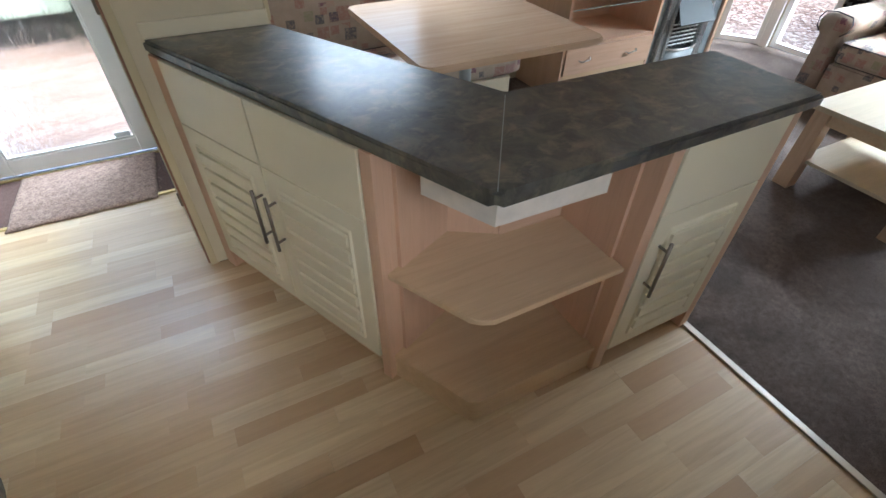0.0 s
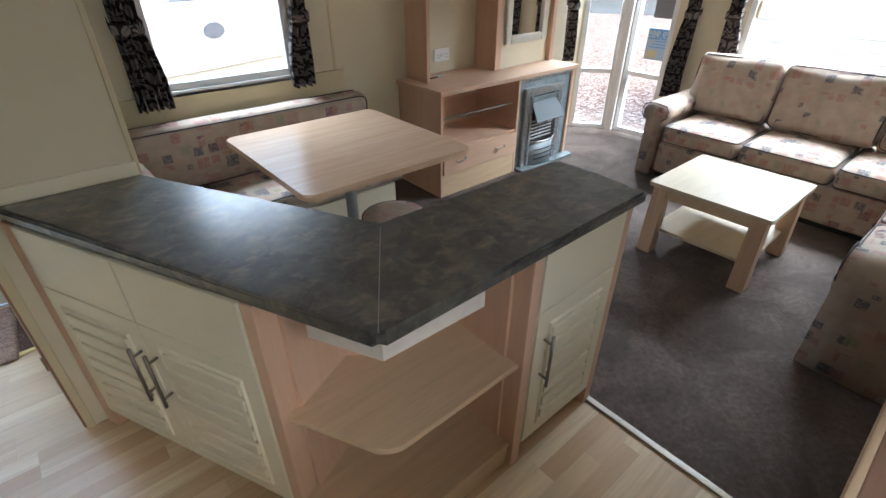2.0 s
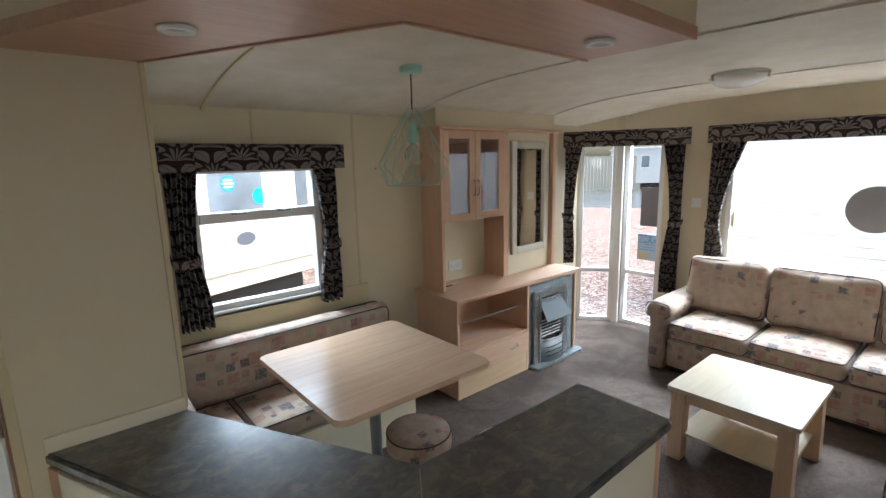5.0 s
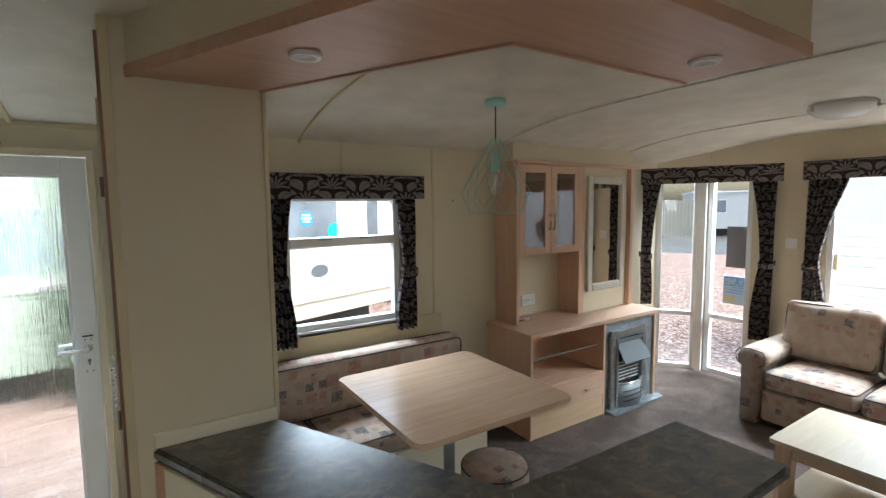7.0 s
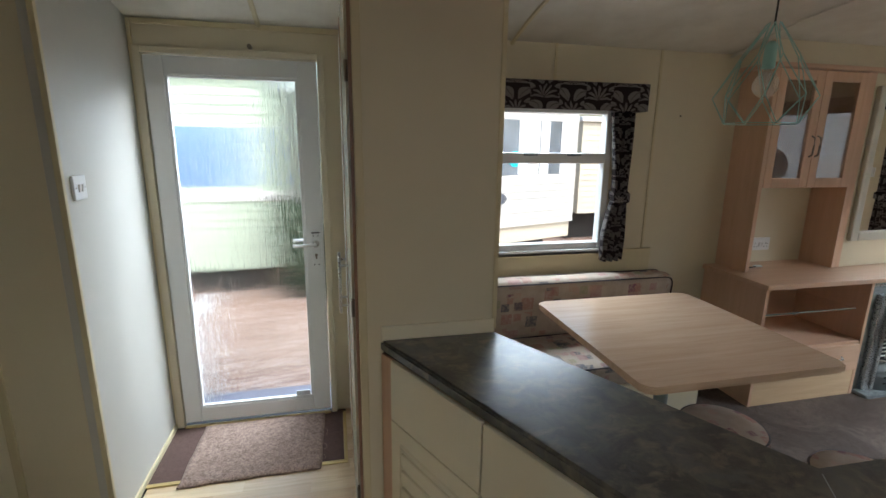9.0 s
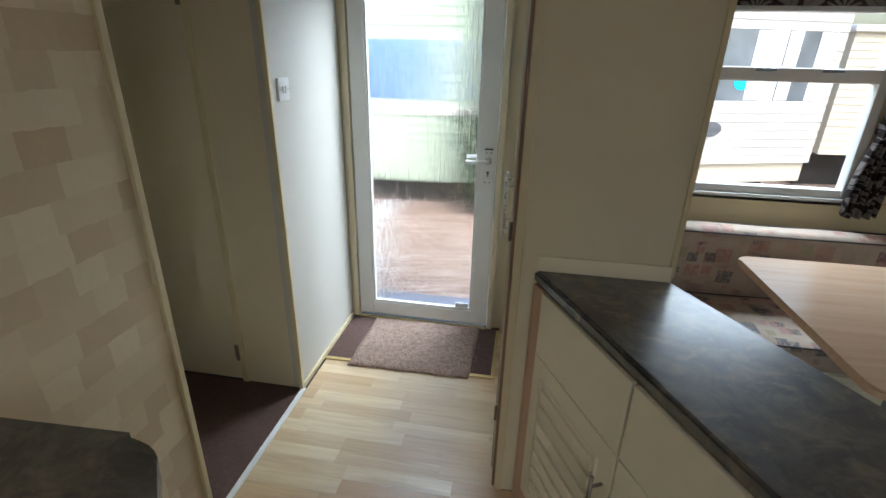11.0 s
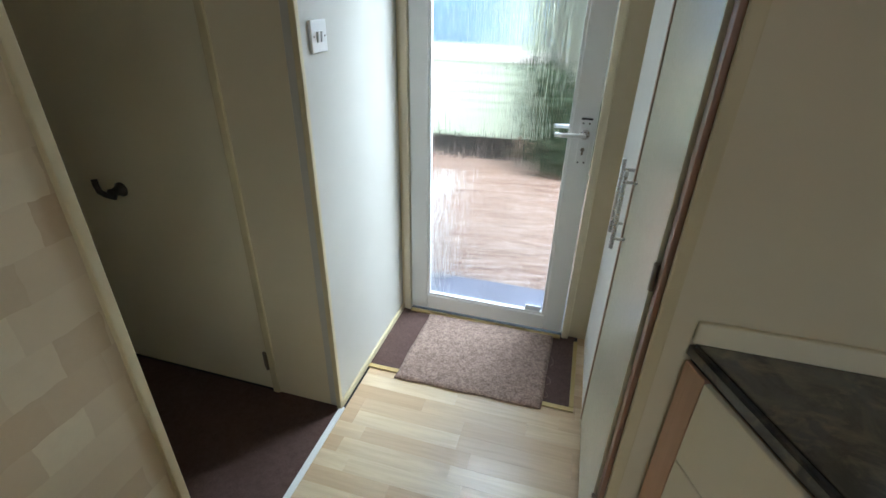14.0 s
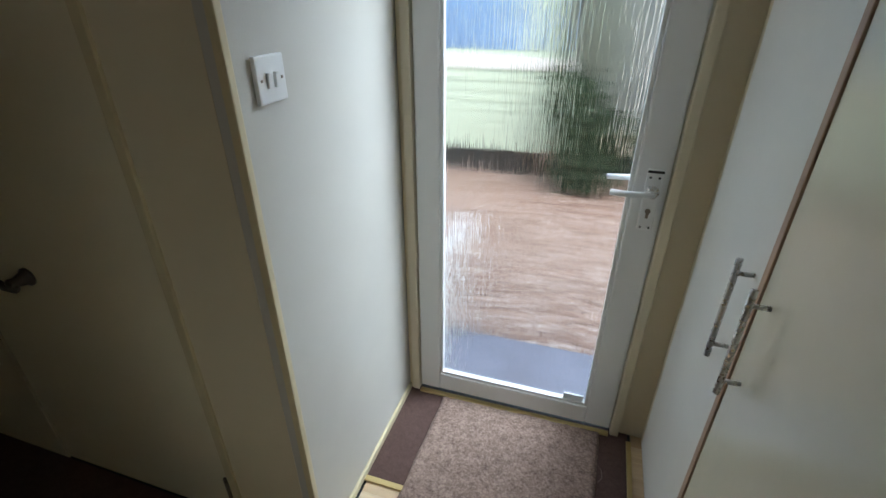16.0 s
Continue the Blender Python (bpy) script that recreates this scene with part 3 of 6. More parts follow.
for x, y0 in ((-0.57, 1.2), (0.72, 0.95), (2.13, SOUTH), (3.55, SOUTH)):
    seam(x, y0, NORTH)

# floor: sub-floor, carpet, planks (planks come last)
structure("floor", box(REAR, FRONT + 0.1, SOUTH, NORTH + 0.05, -0.12, -0.012), SUBFLOOR_SHADE, "boarded sub-floor", "floor")
structure("floor_carpet", prism([(1.40, SOUTH), (FRONT, SOUTH), (FRONT, 2.50), (4.30, NORTH), (0.2, NORTH), (0.2, 1.72), (0.60, 0.95), (1.40, 0.60)], -0.012, 0.004), CARPET,
          "worn grey-brown fitted carpet", "carpet")
structure("floor_corridor_carpet", box(REAR, -1.135, 1.372, 2.095, -0.012, 0.006), BROWN_CARPET, "dark brown corridor carpet", "carpet")
structure("floor_mat_well", box(-1.14, -0.240, 2.36, NORTH, -0.012, 0.002), BROWN_CARPET, "dark brown mat strip inside the door", "carpet")
structure("trim_carpet_edge", box(1.378, 1.405, SOUTH, 0.60, 0.0, 0.008, 0.003), STEEL_STRIP, "aluminium strip between planks and carpet", "trim")
structure("trim_passage", box(-1.140, -1.118, 1.372, 2.095, 0.0, 0.010, 0.003), WHITE_PLASTIC, "white threshold strip", "trim")
structure("trim_mat_front", box(-1.14, -0.228, 2.346, 2.368, 0.0, 0.008, 0.003), GOLD_STRIP, "thin gold edging strip", "trim")
structure("trim_mat_side", box(-0.246, -0.228, 2.368, 2.80, 0.0, 0.010, 0.003), GOLD_STRIP, "thin gold edging strip", "trim")
structure("trim_threshold", box(-1.088, -0.312, NORTH - 0.036, NORTH - 0.012, 0.002, 0.010, 0.003), GOLD_STRIP, "thin gold threshold strip under the door", "trim")

# narrow cover strips on walls
for name, b in (("trim_batten", (0.972, 0.990, NORTH - 0.006, NORTH, 1.88, 2.09)), ("trim_batten", (1.640, 1.658, NORTH - 0.006, NORTH, 0.78, 2.09)),
                ("trim_corner", (-1.148, -1.128, 2.083, 2.101, 0, 2.14)), ("trim_corner", (-1.135, -1.113, 1.360, 1.380, 0, 2.14)),
                ("trim_lobby", (-1.138, -1.122, 2.822, 2.838, 0, 2.08)),
                ("baseboard", (-1.124, -1.112, 0.9, 1.358, 0, 0.03)), ("baseboard", (-1.139, -1.128, 2.102, 2.82, 0, 0.03)),
                ("trim_lobby_head", (-1.12, -0.18, NORTH - 0.014, NORTH, 2.06, 2.085))):
    structure(name, box(*b, 0.003), CREAM_TRIM, "narrow cream cover strip", "trim")

# ---- outside ----
GROUND = -0.62
structure("ground", box(-300, 300, -300, 300, GROUND - 0.3, GROUND), GRAVEL, "red-brown gravel yard", "ground")


# ---- windows and doors ----
def glazed_frame(parent, w, z0, z1, m, bars=(), face=0.05, depth=0.06, y=0.0, material=None):
    """White frame in an opening of local width w, with one pane per field between the bars (heights)."""
    material = material or WHITE_PLASTIC
    bm = bmesh.new()
    add_box(bm, 0, face, y, y + depth, z0, z1, 0.006), add_box(bm, w - face, w, y, y + depth, z0, z1, 0.006)
    add_box(bm, face, w - face, y + 0.002, y + depth - 0.002, z0, z0 + face, 0.006), add_box(bm, face, w - face, y + 0.002, y + depth - 0.002, z1 - face, z1, 0.006)
    bmesh.ops.transform(bm, matrix=m, verts=bm.verts)
    fr = part("window_frame", bm, material, parent)
    for z, h in bars:
        part("bar", box(face, w - face, y - 0.004, y + depth - 0.006, z, z + h, 0.006, m), material, fr)
    edges = [z0 + face] + [v for z, h in bars for v in (z, z + h)] + [z1 - face]
    for a, c in zip(edges[::2], edges[1::2]):
        p = part("pane", box(face - 0.004, w - face + 0.004, y + depth * 0.5, y + depth * 0.5 + 0.005, a - 0.004, c + 0.004, 0, m), PANE, parent)
        p.visible_shadow = False
    return fr


w1 = thing("window_1", (0.99, NORTH, WIN_Z0), "white framed window with a top-hung upper light", "window", kind="structure")
m1 = pose(WIN_X0, NORTH, 0)
fr = glazed_frame(w1, WIN_X1 - WIN_X0, WIN_Z0, WIN_Z1, m1, [(1.435, 0.06)], 0.042)
part("window_sill", box(WIN_X0 - 0.03, WIN_X1 + 0.03, NORTH - 0.022, NORTH + 0.004, WIN_Z0 - 0.03, WIN_Z0 + 0.004, 0.006), WHITE_PLASTIC, w1)
for x in (0.845, 1.115):
    bm = box(x - 0.03, x + 0.03, NORTH - 0.018, NORTH - 0.004, 1.478, 1.494, 0.004)
    add_box(bm, x - 0.004, x + 0.05, NORTH - 0.030, NORTH - 0.016, 1.480, 1.490, 0.003)
    part("catch", bm, PALE_METAL, w1, "small grey window catch")
w2 = thing("window_2", (*BAY_A.xy, 0), "white framed full-height bay pane with a mid rail", "window", kind="structure")
glazed_frame(w2, BAY_LEN - 0.05, 0.005, PANE_TOP, pose(BAY_A.x, BAY_A.y, 0, 0, 0, bay_turn) @ pose(0.02, 0, 0), [(0.555, 0.045)], 0.045)
w3 = thing("window_3", (FRONT, 2.26, 0), "white framed full-height pane with a mid rail", "window", kind="structure")
glazed_frame(w3, 0.40, 0.005, PANE_TOP, pose(FRONT, 2.46, 0, 0, 0, -90), [(0.555, 0.045)], 0.045)
w4 = thing("window_4", (FRONT, 0.45, FW_Z0), "wide white framed front window", "window", kind="structure")
glazed_frame(w4, FW_Y1 - FW_Y0, FW_Z0, FW_Z1, pose(FRONT, FW_Y1, 0, 0, 0, -90), (), 0.045)
w5 = thing("window_5", (0.2, SOUTH, SW_Z0), "plain white framed kitchen window", "window", kind="structure")
glazed_frame(w5, SW_X1 - SW_X0, SW_Z0, SW_Z1, pose(SW_X1, SOUTH, 0, 0, 0, 180), (), 0.045)
structure("trim_bay_post", box(-0.035, 0.035, -0.05, 0.05, 0, 1.90, 0.008, pose(4.565, 2.505, 0, 0, 0, -70)), WHITE_PLASTIC, "white corner post between two panes", "post")
structure("wall_bay_corner", box(-0.03, 0.03, -0.03, 0.05, 1.9005, 2.24, 0, pose(4.565, 2.505, 0, 0, 0, -70)), CREAM_WALL, "cream corner over the bay post")

# entrance door with rain-pattern glass
d1 = thing("door_1", (-0.70, NORTH, 0), "white framed entrance door with full-height rain-pattern glass", "door", kind="structure")
bm = bmesh.new()
for b in ((DOOR_X0, DOOR_X0 + 0.032, 0, DOOR_TOP), (DOOR_X1 - 0.032, DOOR_X1, 0, DOOR_TOP), (DOOR_X0 + 0.032, DOOR_X1 - 0.032, DOOR_TOP - 0.03, DOOR_TOP)):
    add_box(bm, b[0], b[1], NORTH - 0.024, NORTH + 0.05, b[2], b[3], 0.005)
part("door_lining", bm, CREAM_WALL, d1, "cream door lining")
LX0, LX1, LZ0, LZ1 = DOOR_X0 + 0.036, DOOR_X1 - 0.036, 0.022, DOOR_TOP - 0.036
GX0, GX1, GZ0, GZ1 = -1.005, -0.405, 0.105, 1.845
bm = bmesh.new()
add_box(bm, LX0, GX0, NORTH - 0.012, NORTH + 0.035, LZ0, LZ1, 0.006), add_box(bm, GX1, LX1, NORTH - 0.012, NORTH + 0.035, LZ0, LZ1, 0.006)
add_box(bm, GX0, GX1, NORTH - 0.011, NORTH + 0.034, LZ0, GZ0, 0.006), add_box(bm, GX0, GX1, NORTH - 0.011, NORTH + 0.034, GZ1, LZ1, 0.006)
leaf = part("leaf", bm, WHITE_PLASTIC, d1, "white plastic door frame")
bm = bmesh.new()
for b in ((GX0, GX0 + 0.012, GZ0, GZ1), (GX1 - 0.012, GX1, GZ0, GZ1), (GX0 + 0.012, GX1 - 0.012, GZ0, GZ0 + 0.012), (GX0 + 0.012, GX1 - 0.012, GZ1 - 0.012, GZ1)):
    add_box(bm, b[0], b[1], NORTH - 0.006, NORTH + 0.020, b[2], b[3], 0.003)
part("glazing_bead", bm, WHITE_PLASTIC, leaf)
dg = part("glass", box(GX0 + 0.004, GX1 - 0.004, NORTH + 0.008, NORTH + 0.014, GZ0 + 0.004, GZ1 - 0.004), RAIN_GLASS, d1, "streaky rain-pattern glass")
dg.visible_shadow = False
part("label", box(-0.50, -0.425, NORTH - 0.002, NORTH + 0.006, 0.118, 0.145, 0.002), WHITE_CARD, d1, "small white sticker")
hx, hz = -0.352, 1.01
dh = part("handle_plate", box(hx - 0.022, hx + 0.022, NORTH - 0.022, NORTH - 0.010, hz - 0.125, hz + 0.065, 0.004), WHITE_PLASTIC, d1, "white handle plate with dark screws")
bm = lathe([(0.0, 0.0), (0.019, 0.0), (0.019, 0.012), (0.011, 0.014), (0.011, 0.035), (0.0, 0.036)], (0, 0, 0), 18)
bmesh.ops.transform(bm, matrix=pose(hx, NORTH - 0.022, hz, 90), verts=bm.verts)
part("boss", bm, CHROME, dh, smooth=True)
part("lever", tube([(hx + 0.004, NORTH - 0.052, hz), (hx - 0.03, NORTH - 0.056, hz - 0.002), (hx - 0.085, NORTH - 0.054, hz - 0.004), (hx - 0.115, NORTH - 0.048, hz - 0.004)], 0.009, 10), WHITE_PLASTIC, dh, "white lever", True)
part("outside_lever", tube([(hx - 0.02, NORTH + 0.085, hz), (hx - 0.06, NORTH + 0.087, hz), (hx - 0.125, NORTH + 0.082, hz - 0.002)], 0.009, 10), WHITE_PLASTIC, dh, "white lever on the outer side", True)
part("top_bar", box(hx - 0.022, hx + 0.022, NORTH - 0.0255, NORTH - 0.0215, hz + 0.056, hz + 0.063, 0.001), BLACK, dh, "black line across the plate")
for z in (hz + 0.042, hz - 0.115):
    for x in (-0.012, 0.012):
        bm = lathe([(0, 0), (0.0035, 0), (0.0035, 0.002), (0, 0.002)], (0, 0, 0), 8)
        bmesh.ops.transform(bm, matrix=pose(hx + x, NORTH - 0.0225, z, 90), verts=bm.verts)
        part("screw", bm, BLACK, dh)
bm = lathe([(0, 0), (0.008, 0), (0.008, 0.003), (0, 0.003)], (0, 0, 0), 12)
add_box(bm, -0.004, 0.004, -0.022, 0.0, 0.0, 0.003)
bmesh.ops.transform(bm, matrix=pose(hx, NORTH - 0.0235, hz - 0.062, 90), verts=bm.verts)
part("keyhole", bm, DARK_METAL, dh, "dark key cylinder")
bm = tube([(-0.615, NORTH - 0.03, DOOR_TOP + 0.018), (-0.615, NORTH, DOOR_TOP + 0.018)], 0.011, 10)
tagged(part("door_stop", bm, DARK_METAL, None), "small dark round catch above the entrance door", "catch")

# corridor door
CDX0, CDX1 = REAR + 0.99, REAR + 1.77
d2 = thing("door_2", (CDX1, 2.095, 0), "pale flush corridor door, closed", "door", kind="structure")
leaf = part("leaf", box(CDX0 + 0.012, CDX1 - 0.008, 2.098, 2.132, 0.012, 1.92, 0.003), CREAM_DOOR, d2)
part("stop", box(CDX1 - 0.012, CDX1 + 0.016, 2.086, 2.097, 0.006, 1.95, 0.003), CREAM_TRIM, d2)
for z in (0.17, 1.70):
    bm = tube([(CDX1 - 0.016, 2.086, z - 0.04), (CDX1 - 0.016, 2.086, z + 0.04)], 0.007, 8)
    add_box(bm, CDX1 - 0.034, CDX1 - 0.014, 2.091, 2.098, z - 0.038, z + 0.038)
    part("hinge", bm, DARK_METAL, d2, "dark butt hinge")
bm = lathe([(0, 0), (0.027, 0), (0.027, 0.006), (0.020, 0.012), (0.014, 0.034), (0.017, 0.046), (0.010, 0.052), (0, 0.053)], (0, 0, 0), 18)
bmesh.ops.transform(bm, matrix=pose(-1.930, 2.098, 0.845, 90), verts=bm.verts)
add_tube(bm, [(-1.915, 2.054, 0.832), (-1.945, 2.048, 0.838), (-1.972, 2.047, 0.848), (-1.982, 2.049, 0.872), (-1.986, 2.052, 0.892)], 0.0105, 10)
part("lever_handle", bm, PEWTER, d2, "dark pewter lever handle", True)

# ---- wardrobe and partition ----
PX0, PX1, PY = -0.189, 0.275, 1.70
structure("wall_partition", box(PX0 + 0.02, PX1, PY, PY + 0.022, 0, 2.26), CREAM_WALL, "cream partition panel at the end of the peninsula")
structure("wall_partition_side", box(PX1 - 0.022, PX1, PY + 0.022, NORTH, 0, 2.26), CREAM_WALL, "cream partition panel beside the bench")
structure("trim_partition_edge", box(PX1 - 0.012, PX1 + 0.004, PY - 0.006, PY + 0.012, 0.93, 2.24, 0.003), CREAM_TRIM, "narrow cream corner strip", "trim")
structure("trim_partition_front", box(PX0 + 0.006, PX0 + 0.032, PY - 0.008, PY + 0.006, 0, 2.24, 0.003), CREAM_TRIM, "cream corner strip", "trim")
wd = thing("wardrobe", (PX0, 2.25, 0), "tall built-in wardrobe with two cream flush doors and long bar handles", "wardrobe")
part("frame_post", box(PX0 - 0.004, PX0 + 0.022, PY + 0.008, PY + 0.040, 0, 2.20, 0.003), RED_BROWN, wd, "red-brown upright")
part("frame_post", box(PX0, PX0 + 0.022, NORTH - 0.07, NORTH, 0, 2.08, 0.003), CREAM_WALL, wd)
part("head_rail", box(PX0 + 0.001, PX0 + 0.021, PY + 0.04, NORTH - 0.07, 2.02, 2.16), CREAM_WALL, wd)
part("plinth", box(PX0 + 0.012, PX0 + 0.03, PY + 0.04, NORTH - 0.07, 0, 0.05), PALE_BEECH, wd)
SPLIT = 2.275
for name, y0, y1, mat, tilt in (("door", PY + 0.046, SPLIT - 0.004, GLOSS_DOOR, 0), ("door", SPLIT + 0.020, NORTH - 0.075, DAYLIT_DOOR, 0)):
    dd = part(name, box(PX0 - 0.012, PX0 + 0.006, y0, y1, 0.052, 2.015, 0.003), mat, wd)
    hy = SPLIT - 0.055 if y0 < 2 else SPLIT + 0.06
    bar_handle(dd, (PX0 - 0.012, hy, 0.85), (PX0 - 0.012, hy, 1.05), (-0.034, 0, 0), 0.0065, CHROME, "handle", "satin steel bar handle")
part("door_edge", box(PX0 - 0.016, PX0 + 0.006, SPLIT - 0.003, SPLIT + 0.018, 0.052, 2.015, 0.002), TAN_EDGE, wd, "tan wood door edge")
for z in (0.32, 1.02, 1.75):
    bm = tube([(PX0 - 0.010, PY + 0.040, z - 0.03), (PX0 - 0.010, PY + 0.040, z + 0.03)], 0.006, 8)
    part("hinge", bm, DARK_METAL, wd, "dark hinge")
part("carcass_back", box(PX0 + 0.012, PX0 + 0.020, PY + 0.04, NORTH - 0.07, 0.05, 2.03), BLACK, wd)

# ---- peninsula ----
A = Vector((0.433, 0.528))
INNER = (0.68, 0.885)
top_pts = rounded([(1.440, 0.528), (1.443, 0.890), INNER, (0.275, 1.698), (-0.118, 1.698), tuple(A)], [0.022, 0.022, 0, 0, 0.01, 0.018], 3)
pen = thing("peninsula_worktop", (*A, 0.88), "angled dark slate-effect laminate worktop with a rolled edge", "worktop")
part("slab", prism(top_pts, 0.880, 0.920, 0.010, 4), WORKTOP, pen, smooth=False)
dm = Vector(INNER) - A
seam_turn = math.degrees(math.atan2(dm.y, dm.x))
part("joint_strip", box(0.004, dm.length - 0.006, -0.0011, 0.0011, 0.9195, 0.9206, 0, pose(*A, 0, 0, 0, seam_turn)), GREY_METAL, pen, "thin metal mitre strip")
up = thing("upstand", (0.08, PY, 0.92), "low cream-white upstand along the partition", "upstand")
part("strip", box(-0.112, 0.268, PY - 0.014, PY - 0.001, 0.920, 0.968, 0.004), CREAM_DOOR, up)

LEFT = pose(-0.106, 1.692, 0, 0, 0, math.degrees(math.atan2(-0.905, 0.426)))
RIGHT = pose(0.927, 0.555, 0)
UNIT_TOP, PLINTH = 0.878, 0.095


def slat_door(parent, x0, x1, z0, z1, m, label=""):
    """A foil door with a raised border and a column of horizontal ribs."""
    f = 0.055
    d = part("door", box(x0, x1, -0.014, 0.0, z0, z1, 0.003, m), CREAM_DOOR, parent, label or "cream ribbed door")
    bm = bmesh.new()
    pts = [(x0 + f, z0 + f), (x1 - f, z0 + f), (x1 - f, z1 - f), (x0 + f, z1 - f)]
    outer = [bm.verts.new((x, -0.0135, z)) for x, z in pts]
    mid = [bm.verts.new((x + (0.005 if x < (x0 + x1) / 2 else -0.005), -0.0205, z + (0.005 if z < (z0 + z1) / 2 else -0.005))) for x, z in pts]
    inner = [bm.verts.new((x + (0.011 if x < (x0 + x1) / 2 else -0.011), -0.0135, z + (0.011 if z < (z0 + z1) / 2 else -0.011))) for x, z in pts]
    for k in range(4):
        n = (k + 1) % 4
        bm.faces.new((outer[k], outer[n], mid[n], mid[k])), bm.faces.new((mid[k], mid[n], inner[n], inner[k])), bm.faces.new((inner[k], inner[n], outer[n], outer[k]))
    bmesh.ops.transform(bm, matrix=m, verts=bm.verts)
    part("moulding", bm, CREAM_DOOR, d)
    n = max(3, int((z1 - z0 - 2 * f) / 0.058))
    step = (z1 - z0 - 2 * f - 0.03) / n
    for k in range(n):
        z = z0 + f + 0.02 + k * step
        part("rib", box(x0 + f + 0.016, x1 - f - 0.016, -0.0245, -0.0138, z + step * 0.10, z + step * 0.76, 0.003, m), CREAM_DOOR, d)
    return d


def base_unit(name, label, m, x0, x1, depth, doors, posts, handles):
    """A kitchen base unit that faces local -y; doors: (x0, x1); posts: (x0, x1)."""
    base = m @ Vector(((x0 + x1) / 2, depth / 2, 0))
    u = thing(name, base, label, "cabinet")
    part("carcass", box(x0 + 0.004, x1 - 0.004, 0.012, depth, PLINTH, UNIT_TOP, 0, m), PALE_BEECH, u)
    part("plinth", box(x0 + 0.002, x1 - 0.002, 0.030, 0.046, 0.0, PLINTH, 0, m), PALE_BEECH, u, "pale beech plinth")
    for a, c in posts:
        part("post", box(a, c, -0.010, 0.06, 0.0, UNIT_TOP, 0.003, m), BEECH_Z, u, "beech upright")
    for k, (a, c) in enumerate(doors):
        part("drawer_front", box(a + 0.002, c - 0.002, -0.014, 0.0, 0.672, UNIT_TOP - 0.001, 0.003, m), CREAM_DOOR, u, "plain cream drawer front")
        dr = slat_door(u, a + 0.002, c - 0.002, PLINTH + 0.004, 0.668, m)
        hx0 = handles[k]
        p0, p1, out = m @ Vector((hx0, -0.014, 0.395)), m @ Vector((hx0, -0.014, 0.565)), m.to_3x3() @ Vector((0, -0.032, 0))
        bar_handle(dr, p0, p1, out, 0.0055)
    return u


base_unit("base_cabinet", "cream two-door base cabinet with ribbed doors under the worktop", LEFT, 0.0, 0.955, 0.30, [(0.060, 0.486), (0.489, 0.915)],
          [(0.0, 0.058), (0.917, 0.955)], [0.456, 0.521])
base_unit("base_cabinet", "narrow cream single-door base cabinet with beech ends", RIGHT, 0.0, 0.470, 0.30, [(0.042, 0.430)], [(0.0, 0.040), (0.432, 0.470)], [0.085])

# open corner shelves
sh = thing("corner_shelf_unit", (0.62, 0.78, 0), "open beech corner shelves between two cabinets", "shelf")
P_L, P_R = (0.305, 0.845), (0.925, 0.560)
for z0, z1, nose, nm, rad in ((PLINTH, PLINTH + 0.02, (0.452, 0.560), "shelf", 0.03), (0.470, 0.490, (0.456, 0.562), "shelf", 0.05)):
    pts = rounded([P_L, nose, P_R, (0.925, 0.84), (0.70, 0.84), (0.52, 0.95)], [0, rad, 0, 0, 0, 0], 6)
    part(nm, prism(pts, z0, z1, 0.003, 1), PALE_BEECH, sh, "beech shelf with a rounded nose")
pts = rounded([(0.302, 0.856), (0.456, 0.566), (0.925, 0.566), (0.925, 0.582), (0.466, 0.582), (0.316, 0.864)], [0, 0.02, 0, 0, 0.02, 0], 4)
part("plinth", prism(pts, 0.0, PLINTH), PALE_BEECH, sh, "pale beech plinth")
part("back", box(0.68, 0.93, 0.842, 0.856, PLINTH, UNIT_TOP), BEECH_X, sh)
lm = LEFT @ pose(0.955, 0, 0)
part("side", box(0.0, 0.014, 0.055, 0.30, PLINTH, UNIT_TOP, 0, lm), BEECH_Z, sh)
part("side", box(0.915, 0.927, 0.61, 0.842, PLINTH, UNIT_TOP), BEECH_Z, sh)
part("back", prism([(0.505, 0.955), (0.690, 0.842), (0.697, 0.853), (0.512, 0.966)], PLINTH, UNIT_TOP), BEECH_Z, sh)
pts = [(0.375, 0.740), (0.463, 0.566), (0.760, 0.560), (0.760, 0.576), (0.473, 0.582), (0.390, 0.748)]
part("fascia", prism(pts, 0.800, UNIT_TOP), PALE_STRIP, sh, "pale mottled strip under the worktop corner")
part("back_panel", prism([(0.60, 0.955), (0.70, 0.868), (1.395, 0.868), (1.395, 0.880), (0.705, 0.880), (0.26, 1.70), (0.245, 1.70)], 0.0, UNIT_TOP), CREAM_DOOR, sh, "cream panel on the dining side")

# bulkhead over the peninsula with downlights
sof = [(1.440, 0.545), (1.440, 0.890), INNER, (0.262, 1.698), (-0.118, 1.698), (0.433, 0.545)]
structure("ceiling_bulkhead", prism(sof, 2.095, 2.30), CREAM_WALL, "cream boxed bulkhead following the worktop", "bulkhead")
structure("trim_bulkhead", prism(sof, 2.078, 2.0948), SOFFIT_WOOD, "beech-effect underside of the bulkhead", "soffit")
for a, c in zip(sof, sof[1:] + sof[:1]):
    a, c = Vector(a), Vector(c)
    if (a - c).length > 0.36 and not (a.y > 1.6 and c.y > 1.6):
        t = math.degrees(math.atan2((c - a).y, (c - a).x))
        structure("trim_bulkhead_edge", box(0, (c - a).length, -0.008, 0.004, 2.072, 2.108, 0.003, pose(*a, 0, 0, 0, t)), SOFFIT_WOOD, "beech-effect edge strip", "trim")
